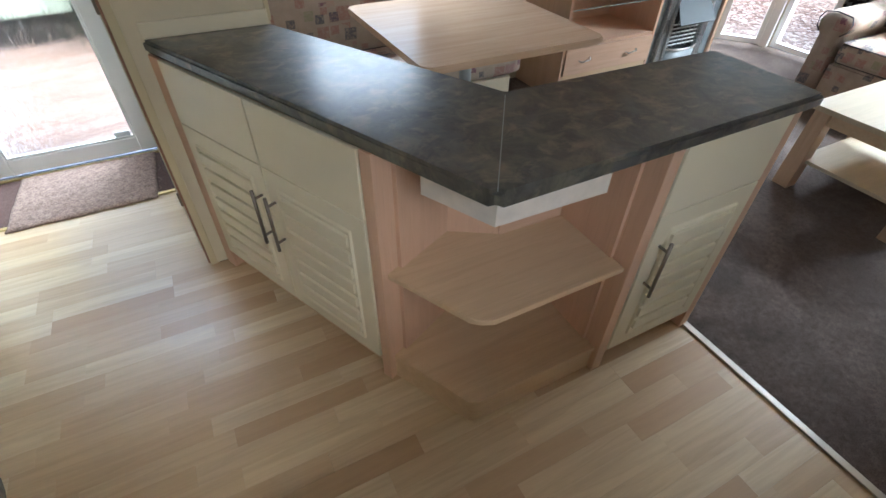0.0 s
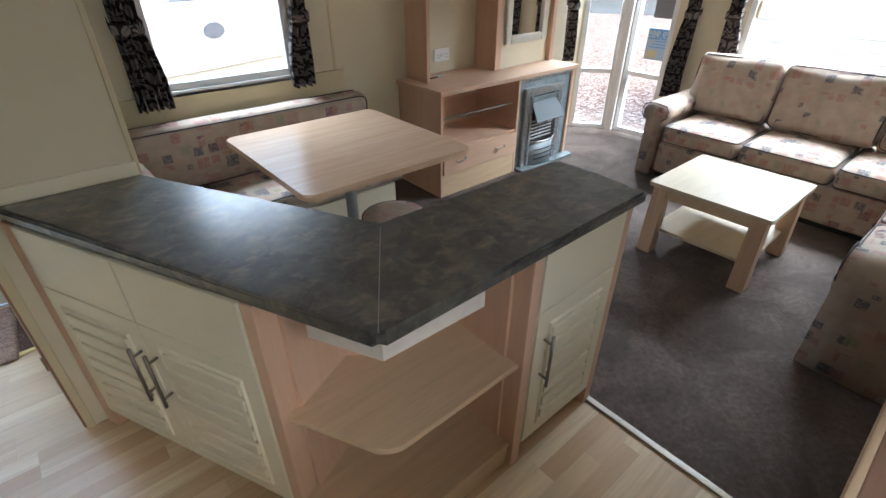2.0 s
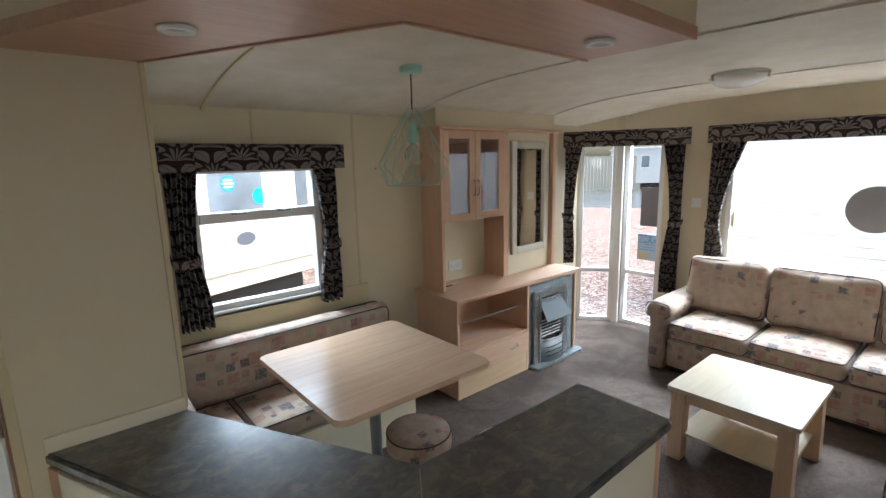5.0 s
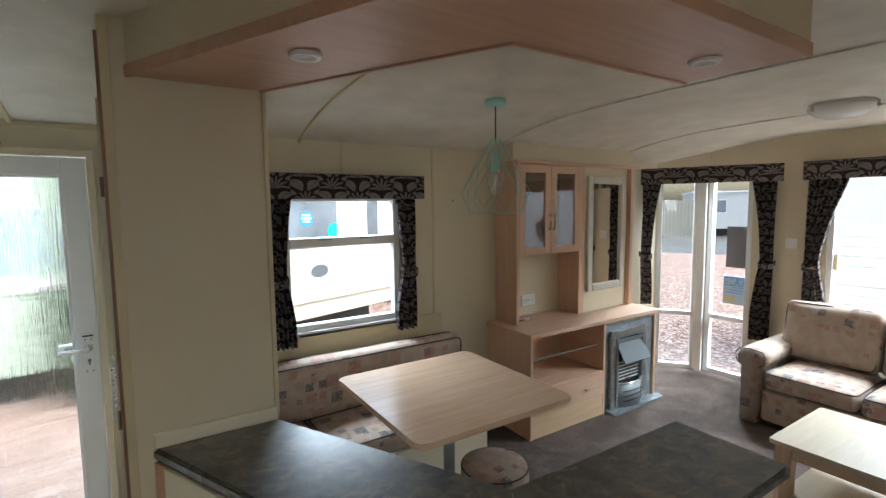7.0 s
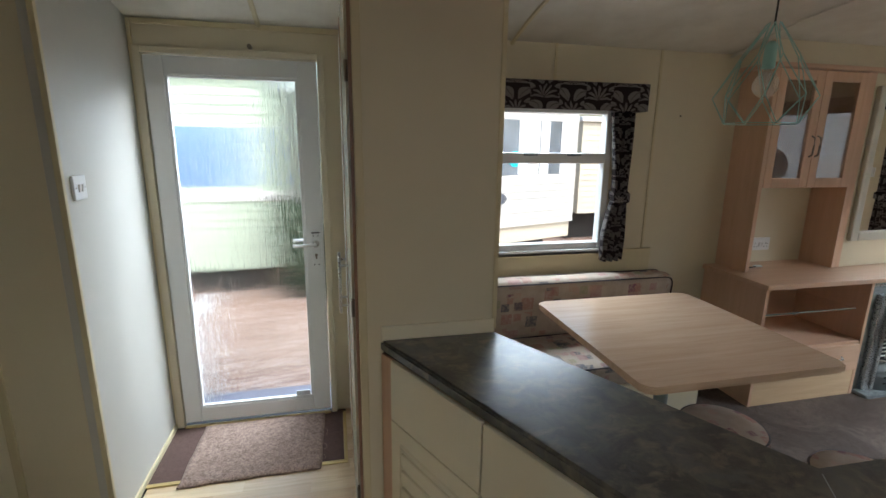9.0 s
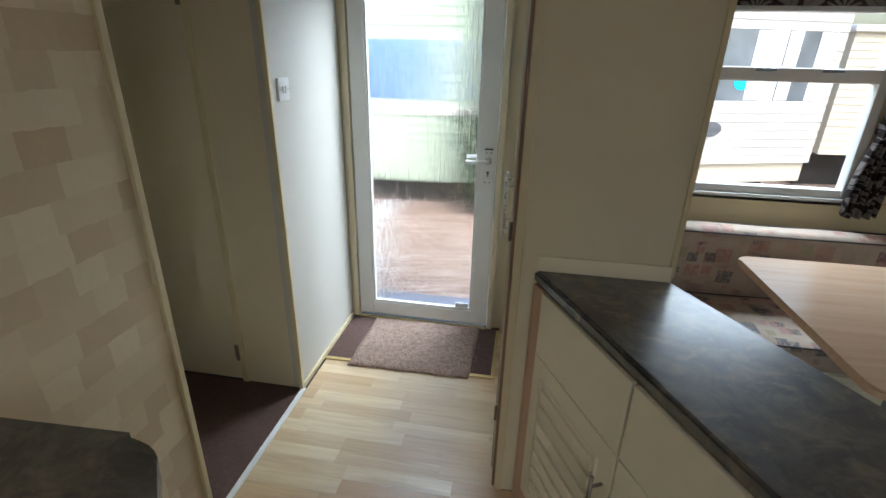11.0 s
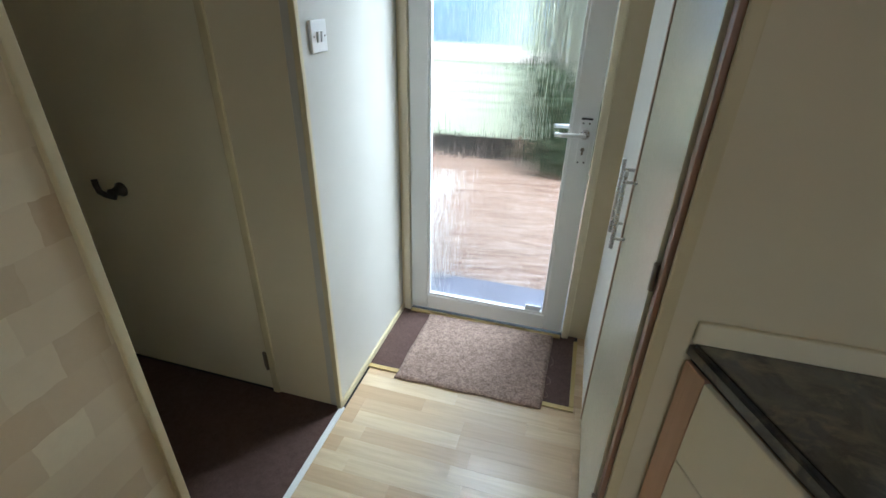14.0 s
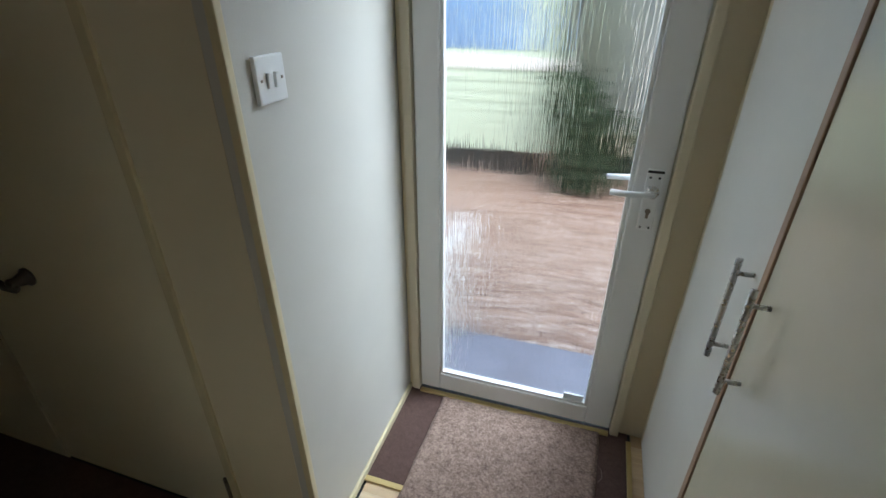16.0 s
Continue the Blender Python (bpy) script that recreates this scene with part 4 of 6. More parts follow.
for x, y in ((0.276, 1.234), (1.240, 0.720)):
    dl = thing("downlight", (x, y, 2.078), "white round recessed downlight, unlit", "downlight", "bulkhead downlights")
    part("ring", lathe([(0.024, -0.002), (0.030, -0.010), (0.040, -0.009), (0.044, 0.0), (0.030, 0.001), (0.024, -0.002)], (x, y, 2.077), 28), WHITE_PLASTIC, dl, smooth=True)
    part("lens", lathe([(0.0, -0.003), (0.014, -0.004), (0.026, -0.001)], (x, y, 2.076), 24), GREY_METAL, dl, "dull grey lamp face", True)

# ---- kitchen run beside the papered wall ----
kit = [(-1.122, 0.886), (-0.742, 0.886), (-0.30, 0.348), (-0.30, SOUTH + 0.005), (-1.122, SOUTH + 0.005)]
kw = thing("kitchen_worktop", (-0.75, 0.2, 0.88), "dark slate-effect worktop with a rounded corner along the papered wall", "worktop")
part("slab", prism(rounded(kit, [0, 0.05, 0.05, 0, 0]), 0.880, 0.920, 0.014, 4), WORKTOP, kw)
kc = thing("base_cabinet", (-0.75, 0.2, 0), "cream kitchen base cabinet with beech corner posts", "cabinet")
part("carcass", prism([(-1.118, 0.86), (-0.76, 0.86), (-0.335, 0.338), (-0.335, SOUTH + 0.01), (-1.118, SOUTH + 0.01)], PLINTH, 0.878), CREAM_DOOR, kc)
part("plinth", prism([(-1.115, 0.83), (-0.80, 0.83), (-0.375, 0.323), (-0.375, SOUTH + 0.012), (-1.115, SOUTH + 0.012)], 0, PLINTH - 0.001), PALE_BEECH, kc)
part("post", box(-0.798, -0.752, 0.835, 0.872, 0.0, 0.878, 0.003), BEECH_Z, kc, "beech upright")
km = pose(-0.752, 0.856, 0, 0, 0, math.degrees(math.atan2(-0.78, 0.63)))
kd = slat_door(kc, 0.01, 0.38, PLINTH + 0.004, 0.668, km)
bar_handle(kd, km @ Vector((0.06, -0.014, 0.42)), km @ Vector((0.06, -0.014, 0.60)), km.to_3x3() @ Vector((0, -0.032, 0)), 0.0055)
part("drawer_front", box(0.01, 0.38, -0.014, 0, 0.672, 0.872, 0.003, km), CREAM_DOOR, kc)
kd = slat_door(kc, 0.385, 0.655, PLINTH + 0.004, 0.668, km)
bar_handle(kd, km @ Vector((0.435, -0.014, 0.42)), km @ Vector((0.435, -0.014, 0.60)), km.to_3x3() @ Vector((0, -0.032, 0)), 0.0055)
part("drawer_front", box(0.385, 0.655, -0.014, 0, 0.672, 0.872, 0.003, km), CREAM_DOOR, kc)

ks = thing("kitchen_side_unit", (0.58, -0.45, 0), "red-brown wood-topped kitchen unit with a pale edge under the window", "cabinet")
part("top", box(-0.235, 1.60, SOUTH + 0.005, -0.158, 0.895, 0.920, 0.003), RED_TOP, ks, "red-brown wood-effect top")
part("edge_strip", box(-0.235, 1.60, -0.158, -0.146, 0.893, 0.922, 0.003), PALE_BEECH, ks, "pale beech edge strip")
part("carcass", box(-0.23, 1.585, SOUTH + 0.01, -0.33, PLINTH, 0.8945), CREAM_DOOR, ks)
part("plinth", box(-0.225, 1.58, SOUTH + 0.02, -0.36, 0.004, PLINTH - 0.001), PALE_BEECH, ks)
part("end_panel", box(1.5855, 1.60, SOUTH + 0.006, -0.325, 0.004, 0.8945), BEECH_Z, ks)

# ---- dining corner ----
tb = thing("dining_table", (1.178, 1.945, 0), "beech-effect dining table with rounded corners on one grey pedestal", "table")
part("tabletop", prism(rounded([(0.745, 1.50), (1.612, 1.50), (1.612, 2.39), (0.745, 2.39)], [0.04] * 4, 6), 0.728, 0.757, 0.006, 2), TABLE_TOP, tb)
part("pedestal", tube([(1.178, 1.945, 0.012), (1.178, 1.945, 0.726)], 0.030, 20), GREY_METAL, tb, "grey steel tube", True)
part("foot", lathe([(0, 0.0), (0.21, 0.0), (0.21, 0.008), (0.06, 0.022), (0.032, 0.04), (0, 0.04)], (1.178, 1.945, 0.004), 32), GREY_METAL, tb, "round grey steel foot", True)
part("socket", lathe([(0, 0), (0.085, 0), (0.085, -0.008), (0.036, -0.03), (0, -0.03)], (1.178, 1.945, 0.7278), 24), GREY_METAL, tb)

bn = thing("dining_bench", (1.0, 2.5, 0), "built-in corner bench on a cream boxed base", "bench")
part("base", prism([(0.285, NORTH - 0.01), (0.285, 1.78), (0.62, 1.78), (0.62, 2.24), (1.66, 2.24), (1.66, NORTH - 0.01)], 0.004, 0.31), CREAM_DOOR, bn, "cream boarded base")
part("backboard", box(0.29, 1.70, NORTH - 0.022, NORTH - 0.002, 0.30, 0.908, 0.004), CREAM_TRIM, bn, "cream board behind the cushions")


def piped(parent, loops):
    for lp in loops:
        part("piping", tube(lp, 0.0042, 6, True), PIPING, parent, "dark piping", True)


sc = thing("seat_cushion", (1.05, 2.48, 0.31), "beige patchwork-print bench seat cushion with dark piping", "cushion", "bench cushions")
part("pad", cushion(0.66, 1.74, 2.235, 2.72, 0.312, 0.432, 0.04, (0, 0, 0.012), 1.0, 12), FABRIC, sc, smooth=True)
piped(sc, [loop_rect(0.672, 1.728, 2.247, 2.708, 0.04, lambda a, b: (a, b, 0.425))])
sc = thing("seat_cushion", (0.46, 2.2, 0.31), "beige patchwork-print side seat cushion with dark piping", "cushion", "bench cushions")
part("pad", cushion(0.29, 0.655, 1.80, 2.72, 0.312, 0.432, 0.04, (0, 0, 0.012), 2.0, 12), FABRIC, sc, smooth=True)
piped(sc, [loop_rect(0.302, 0.643, 1.812, 2.708, 0.04, lambda a, b: (a, b, 0.425))])
bc = thing("back_cushion", (1.02, 2.74, 0.43), "long beige patchwork-print back cushion with dark piping", "cushion", "bench cushions")
lean = pose(0, 2.78, 0.43, 7) @ pose(0, -2.78, -0.43)
part("pad", cushion(0.30, 1.755, 2.665, 2.795, 0.436, 0.800, 0.045, (0, 0.015, 0), 3.0, 14, lean), FABRIC, bc, smooth=True)
piped(bc, [[lean @ Vector(p) for p in loop_rect(0.315, 1.742, 0.45, 0.787, 0.06, lambda a, b: (a, 2.672, b))],
           [lean @ Vector(p) for p in loop_rect(0.315, 1.742, 0.45, 0.787, 0.06, lambda a, b: (a, 2.790, b))]])
bc = thing("back_cushion", (0.33, 2.2, 0.43), "beige patchwork-print side back cushion", "cushion", "bench cushions")
part("pad", cushion(0.288, 0.385, 1.82, 2.60, 0.436, 0.70, 0.045, (0.012, 0, 0), 4.0, 9), FABRIC, bc, smooth=True)


def pouffe(x, y, z=0.45):
    st = thing("stool", (x, y, 0.004), "round stool with patchwork-print padded seat and steel legs", "stool", "dining stools")
    prof = [(0.0, 0.0), (0.145, 0.0), (0.162, 0.015), (0.165, 0.05), (0.163, 0.085), (0.155, 0.100), (0.10, 0.106), (0.0, 0.108)]
    part("seat", lathe(prof, (x, y, z - 0.108), 36), FABRIC, st, smooth=True)
    ring = [(x + 0.160 * math.cos(k * math.tau / 40), y + 0.160 * math.sin(k * math.tau / 40), z - 0.013) for k in range(40)]
    part("piping", tube(ring, 0.004, 6, True), PIPING, st, "dark piping", True)
    for k in range(4):
        a = math.tau * (k + 0.4) / 4
        c, s = math.cos(a), math.sin(a)
        part("leg", tube([(x + 0.10 * c, y + 0.10 * s, z - 0.108), (x + 0.13 * c, y + 0.13 * s, 0.25), (x + 0.17 * c, y + 0.17 * s, 0.008)], 0.010, 10), CHROME, st, "steel tube leg", True)
    ring = [(x + 0.135 * math.cos(k * math.tau / 24), y + 0.135 * math.sin(k * math.tau / 24), 0.20) for k in range(24)]
    part("foot_ring", tube(ring, 0.007, 8, True), CHROME, st, smooth=True)
    return st


s1 = pouffe(1.262, 1.675)
copy_thing(s1, pose(1.50, 1.30, 0.004, 0, 0, 40))


# ---- curtains ----
def drape(name, label, m, top_w, tie_w, foot_w, z0, z_tie, z1, side, material, group):
    """A gathered curtain, tied back, in local x (along the wall) and y (out of the wall is -y). side: -1 holds the left edge, 1 the right."""
    c = thing(name, m @ Vector((0, 0, z0)), label, "curtain", group)
    bm = bmesh.new()
    nu, nz = 42, 30
    grid = {}
    for layer in (0, 1):
        for j in range(nz + 1):
            f = j / nz
            z = z0 + (z1 - z0) * f
            if z > z_tie:
                g = (z - z_tie) / (z1 - z_tie)
                w = tie_w + (top_w - tie_w) * g ** 1.6
            else:
                g = (z_tie - z) / (z_tie - z0)
                w = tie_w + (foot_w - tie_w) * min(1, g * 1.6) ** 0.7
            for i in range(nu + 1):
                u = i / nu
                x = -side * (u * w)
                amp = 0.016 + 0.012 * (w / top_w)
                y = -0.045 - amp * math.sin(u * 6.5 * math.tau + 0.8 * math.sin(f * 4)) - 0.006 * math.sin(u * 17 + f * 9) - layer * 0.004
                grid[layer, j, i] = bm.verts.new(m @ Vector((x, y, z + 0.008 * math.sin(u * 20) * (1 - f))))
    for layer in (0, 1):
        for j in range(nz):
            for i in range(nu):
                bm.faces.new([grid[layer, a, b] for a, b in ((j, i), (j, i + 1), (j + 1, i + 1), (j + 1, i))])
    for j in range(nz):
        for i in (0, nu):
            bm.faces.new([grid[0, j, i], grid[0, j + 1, i], grid[1, j + 1, i], grid[1, j, i]])
    for i in range(nu):
        for j in (0, nz):
            bm.faces.new([grid[0, j, i], grid[0, j, i + 1], grid[1, j, i + 1], grid[1, j, i]])
    part("cloth", bm, material, c, smooth=True)
    pts = [m @ Vector((-side * x, y, z)) for x, y, z in ((-0.006, -0.012, z_tie + 0.035), (-0.008, -0.075, z_tie + 0.012), (tie_w * 0.5, -0.088, z_tie - 0.008),
                                                        (tie_w + 0.008, -0.072, z_tie + 0.008), (tie_w + 0.006, -0.014, z_tie + 0.03))]
    bm = bmesh.new()
    strip = [[bm.verts.new(p + m.to_3x3() @ Vector((0, dy, dz))) for p in pts] for dy, dz in ((0, 0.024), (0, -0.024), (-0.006, -0.024), (-0.006, 0.024))]
    for a in range(4):
        for k in range(4):
            bm.faces.new((strip[a][k], strip[a][k + 1], strip[(a + 1) % 4][k + 1], strip[(a + 1) % 4][k]))
    part("tieback", bm, material, c, "matching tieback")
    return c


def pelmet(label, m, width, z0, z1, depth, material, ends=(True, True)):
    p = thing("pelmet", m @ Vector((width / 2, 0, z0)), label, "pelmet", "window pelmets")
    part("front", box(0, width, -depth, -depth + 0.014, z0, z1, 0.004, m), material, p)
    for k, x in enumerate((0.0, width - 0.014)):
        if ends[k]:
            part("side", box(x + 0.0005, x + 0.0135, -depth + 0.014, -0.001, z0, z1, 0.002, m), material, p)
    part("top", box(0.014, width - 0.014, -depth + 0.014, -0.001, z1 - 0.014, z1 - 0.002, 0, m), material, p)


PEL = "dark brown fern-print padded pelmet"
CUR = "dark brown fern-print tied-back curtain"
pelmet(PEL + " over the dining window", pose(0.462, NORTH, 0), 1.062, 1.732, 1.882, 0.10, LEAF_X)
G1 = "dining window curtains"
drape("curtain", CUR + " at the dining window", pose(0.478, NORTH, 0), 0.175, 0.125, 0.175, 0.845, 1.235, 1.80, -1, DRAPE_X, G1)
drape("curtain", CUR + " at the dining window", pose(1.468, NORTH, 0), 0.155, 0.090, 0.140, 0.850, 1.225, 1.80, 1, DRAPE_X, G1)
BAYP = pose(3.98, 2.79, 0, 0, 0, math.degrees(math.atan2(1.80 - 2.79, 4.49 - 3.98)))
pelmet(PEL + " across the bay", BAYP, 1.115, 1.862, 2.01, 0.05, LEAF_Y)
drape("curtain", CUR + " beside the bay pane", pose(4.02, NORTH - 0.01, 0, 0, 0, -18), 0.20, 0.09, 0.12, 0.70, 1.16, 1.93, -1, DRAPE_X, "bay curtains")
drape("curtain", CUR + " beside the bay pane", pose(FRONT, 1.86, 0, 0, 0, -90), 0.20, 0.10, 0.17, 0.44, 1.12, 1.93, 1, DRAPE_Y, "bay curtains")
FP = pose(FRONT, 1.66, 0, 0, 0, -90)
pelmet(PEL + " over the front window", FP, 2.30, 1.862, 2.01, 0.09, LEAF_Y)
drape("curtain", CUR + " at the front window", pose(FRONT, 1.63, 0, 0, 0, -90), 0.30, 0.10, 0.16, 0.62, 1.13, 1.93, -1, DRAPE_Y, "front curtains")
drape("curtain", CUR + " at the front window", pose(FRONT, -0.62, 0, 0, 0, -90), 0.30, 0.10, 0.16, 0.62, 1.13, 1.93, 1, DRAPE_Y, "front curtains")

# ---- pendant lamp ----
px, py, pz = 1.494, 1.95, ceiling_height(1.95)
pl = thing("pendant_lamp", (px, py, pz), "mint green wire-cage pendant lamp with a clear globe bulb", "lamp")
part("ceiling_rose", lathe([(0, 0.004), (0.058, 0.004), (0.058, -0.022), (0.052, -0.030), (0.010, -0.034), (0, -0.034)], (px, py, pz), 28), TEAL, pl, smooth=True)
part("cord", tube([(px, py, pz - 0.03), (px, py, 2.02)], 0.0035, 8), RUBBER, pl, "black cord")
part("lamp_holder", lathe([(0, 0.10), (0.012, 0.10), (0.022, 0.085), (0.024, 0.0), (0.020, -0.004), (0, -0.004)], (px, py, 1.86), 20), TEAL, pl, smooth=True)
part("bulb", lathe([(0.013, 0.068), (0.016, 0.056), (0.034, 0.040), (0.047, 0.012), (0.047, -0.012), (0.034, -0.034), (0.016, -0.045), (0, -0.048)], (px, py, 1.79), 24), BULB, pl, "clear glass globe", True)
bm = bmesh.new()
for k in range(5):
    a = math.tau * k / 5
    add_tube(bm, [(px + 0.012 * math.cos(a), py + 0.012 * math.sin(a), 1.84), (px + 0.010 * math.cos(a + 1), py + 0.010 * math.sin(a + 1), 1.785)], 0.0012, 4)
part("filament", bm, CHROME, pl)
rings = ((0.022, 2.03), (0.105, 1.90), (0.185, 1.745), (0.140, 1.640))
NW = 8
pt = lambda r, z, k, off: Vector((px + r * math.cos(math.tau * (k + off) / NW), py + r * math.sin(math.tau * (k + off) / NW), z))
lv = [[pt(r, z, k, 0.5 * (i % 2)) for k in range(NW)] for i, (r, z) in enumerate(rings)]
wires = [(lv[3][k], lv[3][(k + 1) % NW]) for k in range(NW)]
for i in range(3):
    for k in range(NW):
        j = k + (1 if i % 2 else 0)
        wires += [(lv[i][k], lv[i + 1][j % NW])]
        if i > 0 or k % 2:
            wires += [(lv[i][k], lv[i + 1][(j - 1) % NW])]
for a, c in wires:
    part("wire", tube([a, c], 0.0020, 6), TEAL, pl)

fl = thing("flush_ceiling_light", (3.33, 1.06, 2.24), "round flush ceiling light with an opal glass bowl", "ceiling light")
fz = ceiling_height(1.06)
part("pan", lathe([(0, 0.01), (0.15, 0.01), (0.16, -0.012), (0.15, -0.02), (0, -0.02)], (3.33, 1.06, fz), 40), WHITE_PLASTIC, fl, smooth=True)
part("bowl", lathe([(0.165, -0.022), (0.16, -0.035), (0.13, -0.062), (0.08, -0.08), (0, -0.088)], (3.33, 1.06, fz), 40), OPAL, fl, "opal glass bowl", True)
for k in range(3):
    a = math.tau * k / 3 + 0.4
    part("clip", box(-0.006, 0.006, -0.004, 0.012, -0.045, -0.010, 0.002, pose(3.33 + 0.163 * math.cos(a), 1.06 + 0.163 * math.sin(a), fz, 0, 0, math.degrees(a) - 90)), CHROME, fl)

ll = thing("ceiling_light", (-0.65, 2.17, 2.2), "small round ceiling light with an opal cover over the lobby", "ceiling light")
lz = ceiling_height(2.17)
part("pan", lathe([(0, 0.012), (0.078, 0.012), (0.084, -0.008), (0.078, -0.014), (0, -0.014)], (-0.65, 2.17, lz), 32), WHITE_PLASTIC, ll, smooth=True)
part("cover", lathe([(0.074, -0.0145), (0.070, -0.028), (0.045, -0.040), (0, -0.044)], (-0.65, 2.17, lz), 32), OPAL, ll, "opal cover", True)
for k in range(3):
    a = math.tau * k / 3 + 0.9
    part("clip", box(-0.005, 0.005, -0.003, 0.009, -0.034, -0.008, 0.002, pose(-0.65 + 0.073 * math.cos(a), 2.17 + 0.073 * math.sin(a), lz, 0, 0, math.degrees(a) - 90)), DARK_METAL, ll)

# ---- wall unit with the fire ----
UX0, UX1, UY, UZ = 2.125, 3.63, 2.335, 0.78
un = thing("fireside_unit", (2.88, 2.6, 0), "beech-effect wall unit with niche, drawers and a fire surround", "wall unit")
part("top", box(UX0, UX1, UY, NORTH - 0.001, UZ - 0.030, UZ, 0.005), BEECH_X, un)
part("side", box(UX0 + 0.02, UX0 + 0.040, UY + 0.025, NORTH - 0.001, 0.004, UZ - 0.030), BEECH_Z, un)
part("side", box(2.925, 2.945, UY + 0.025, NORTH - 0.001, 0.004, UZ - 0.030), BEECH_Z, un)
part("side", box(UX1 - 0.040, UX1 - 0.015, UY + 0.025, NORTH - 0.001, 0.004, UZ - 0.030), BEECH_Z, un)
part("back", box(UX0 + 0.041, 2.924, NORTH - 0.02, NORTH - 0.004, 0.06, UZ - 0.031), BEECH_X, un)
part("niche_floor", box(UX0 + 0.041, 2.924, UY + 0.03, NORTH - 0.021, 0.352, 0.370), BEECH_X, un)
part("glass_shelf", box(UX0 + 0.042, 2.923, UY + 0.09, NORTH - 0.022, 0.560, 0.566), CLEAR, un, "clear glass shelf")
part("shelf_edge", box(UX0 + 0.042, 2.923, UY + 0.084, UY + 0.0895, 0.560, 0.566), SHELF_EDGE, un, "polished green glass edge")
dr = part("drawer", box(UX0 + 0.044, 2.921, UY + 0.016, UY + 0.034, 0.178, 0.350, 0.003), BEECH_X, un, "beech drawer front")
for x in (2.33, 2.74):
    part("handle", tube([(x - 0.045, UY + 0.014, 0.268), (x - 0.036, UY - 0.006, 0.262), (x + 0.036, UY - 0.006, 0.272), (x + 0.045, UY + 0.014, 0.278)], 0.005, 8), CHROME, dr, "bow handle", True)
part("plinth", box(UX0 + 0.042, 2.923, UY + 0.028, UY + 0.044, 0.004, 0.174), PALE_BEECH, un)
CX0, CX1, CY, CT, CB = 2.222, 2.955, 2.598, 1.985, 1.303
part("upper_side", box(CX0, CX0 + 0.026, CY, NORTH - 0.001, UZ + 0.0005, CT), BEECH_Z, un)
part("upper_side", box(CX1 - 0.060, CX1, CY, NORTH - 0.001, UZ + 0.0005, CT), BEECH_Z, un)
part("upper_back", box(CX0 + 0.026, CX1 - 0.06, NORTH - 0.012, NORTH - 0.001, UZ, CT), CREAM_WALL, un, "cream back panel")
part("upper_floor", box(CX0 + 0.026, CX1 - 0.06, CY + 0.022, NORTH - 0.012, CB, CB + 0.018), BEECH_X, un)
# sheet before the cream back, coloured dark for the shade behind the glass
part("upper_inside", box(CX0 + 0.027, CX1 - 0.061, NORTH - 0.030, NORTH - 0.013, CB + 0.018, CT), RED_BROWN, un, "dark sheet painting the shade inside the cupboard")
part("cornice", box(CX0 - 0.03, UX1 + 0.005, CY - 0.035, NORTH - 0.001, CT, CT + 0.026, 0.008), BEECH_X, un)
MIRROR_TURN = pose(CX1, CY, 0, 0, 0, 3) @ pose(-CX1, -CY, 0)
part("mirror_panel", box(CX1, 3.551, CY + 0.01, CY + 0.03, UZ, CT, 0, MIRROR_TURN), CREAM_WALL, un, "cream panel behind the mirror")
part("upper_side", box(3.552, 3.590, CY - 0.002, NORTH - 0.001, UZ + 0.0005, CT), BEECH_Z, un)
xm = (CX0 + 0.026 + CX1 - 0.06) / 2
for x0, x1, hx in ((CX0 + 0.026, xm - 0.002, xm - 0.022), (xm + 0.002, CX1 - 0.06, xm + 0.022)):
    f = 0.058
    bm = bmesh.new()
    for b in ((x0, x0 + f, CB, CT - 0.004), (x1 - f, x1, CB, CT - 0.004), (x0 + f, x1 - f, CB, CB + f), (x0 + f, x1 - f, CT - 0.004 - f, CT - 0.004)):
        add_box(bm, b[0], b[1], CY - 0.002, CY + 0.018, b[2], b[3], 0.003)
    cd = part("door", bm, BEECH_Z, un, "glazed beech door")
    part("door_glass", box(x0 + f - 0.003, x1 - f + 0.003, CY + 0.007, CY + 0.011, CB + f - 0.003, CT - f), CABINET_GLASS, cd, "plain glass")
    part("handle", tube([(hx, CY - 0.002, 1.49), (hx, CY - 0.022, 1.50), (hx, CY - 0.024, 1.55), (hx, CY - 0.022, 1.60), (hx, CY - 0.002, 1.61)], 0.005, 8), DARK_METAL, cd, "bow handle", True)
structure("wall_breast", box(CX0 - 0.02, 3.585, CY + 0.02, NORTH - 0.002, CT + 0.0265, 2.24), CREAM_WALL, "cream boxing between the unit and the ceiling")

mr = thing("wall_mirror", (3.24, CY, 0.92), "tall mirror in a champagne-coloured moulded frame", "mirror")
MX0, MX1, MZ0, MZ1, MF = 2.985, 3.495, 0.955, 1.912, 0.062
bm = bmesh.new()
for x0, x1, z0, z1 in ((MX0, MX0 + MF, MZ0, MZ1), (MX1 - MF, MX1, MZ0, MZ1), (MX0 + MF, MX1 - MF, MZ0, MZ0 + MF), (MX0 + MF, MX1 - MF, MZ1 - MF, MZ1)):
    add_box(bm, x0, x1, CY - 0.022, CY + 0.0095, z0, z1, 0.012)
bmesh.ops.transform(bm, matrix=MIRROR_TURN, verts=bm.verts)
part("frame", bm, MIRROR_FRAME, mr)
part("silvered_glass", box(MX0 + MF - 0.004, MX1 - MF + 0.004, CY - 0.002, CY + 0.004, MZ0 + MF - 0.004, MZ1 - MF + 0.004, 0, MIRROR_TURN), SILVER, mr, "mirror glass")


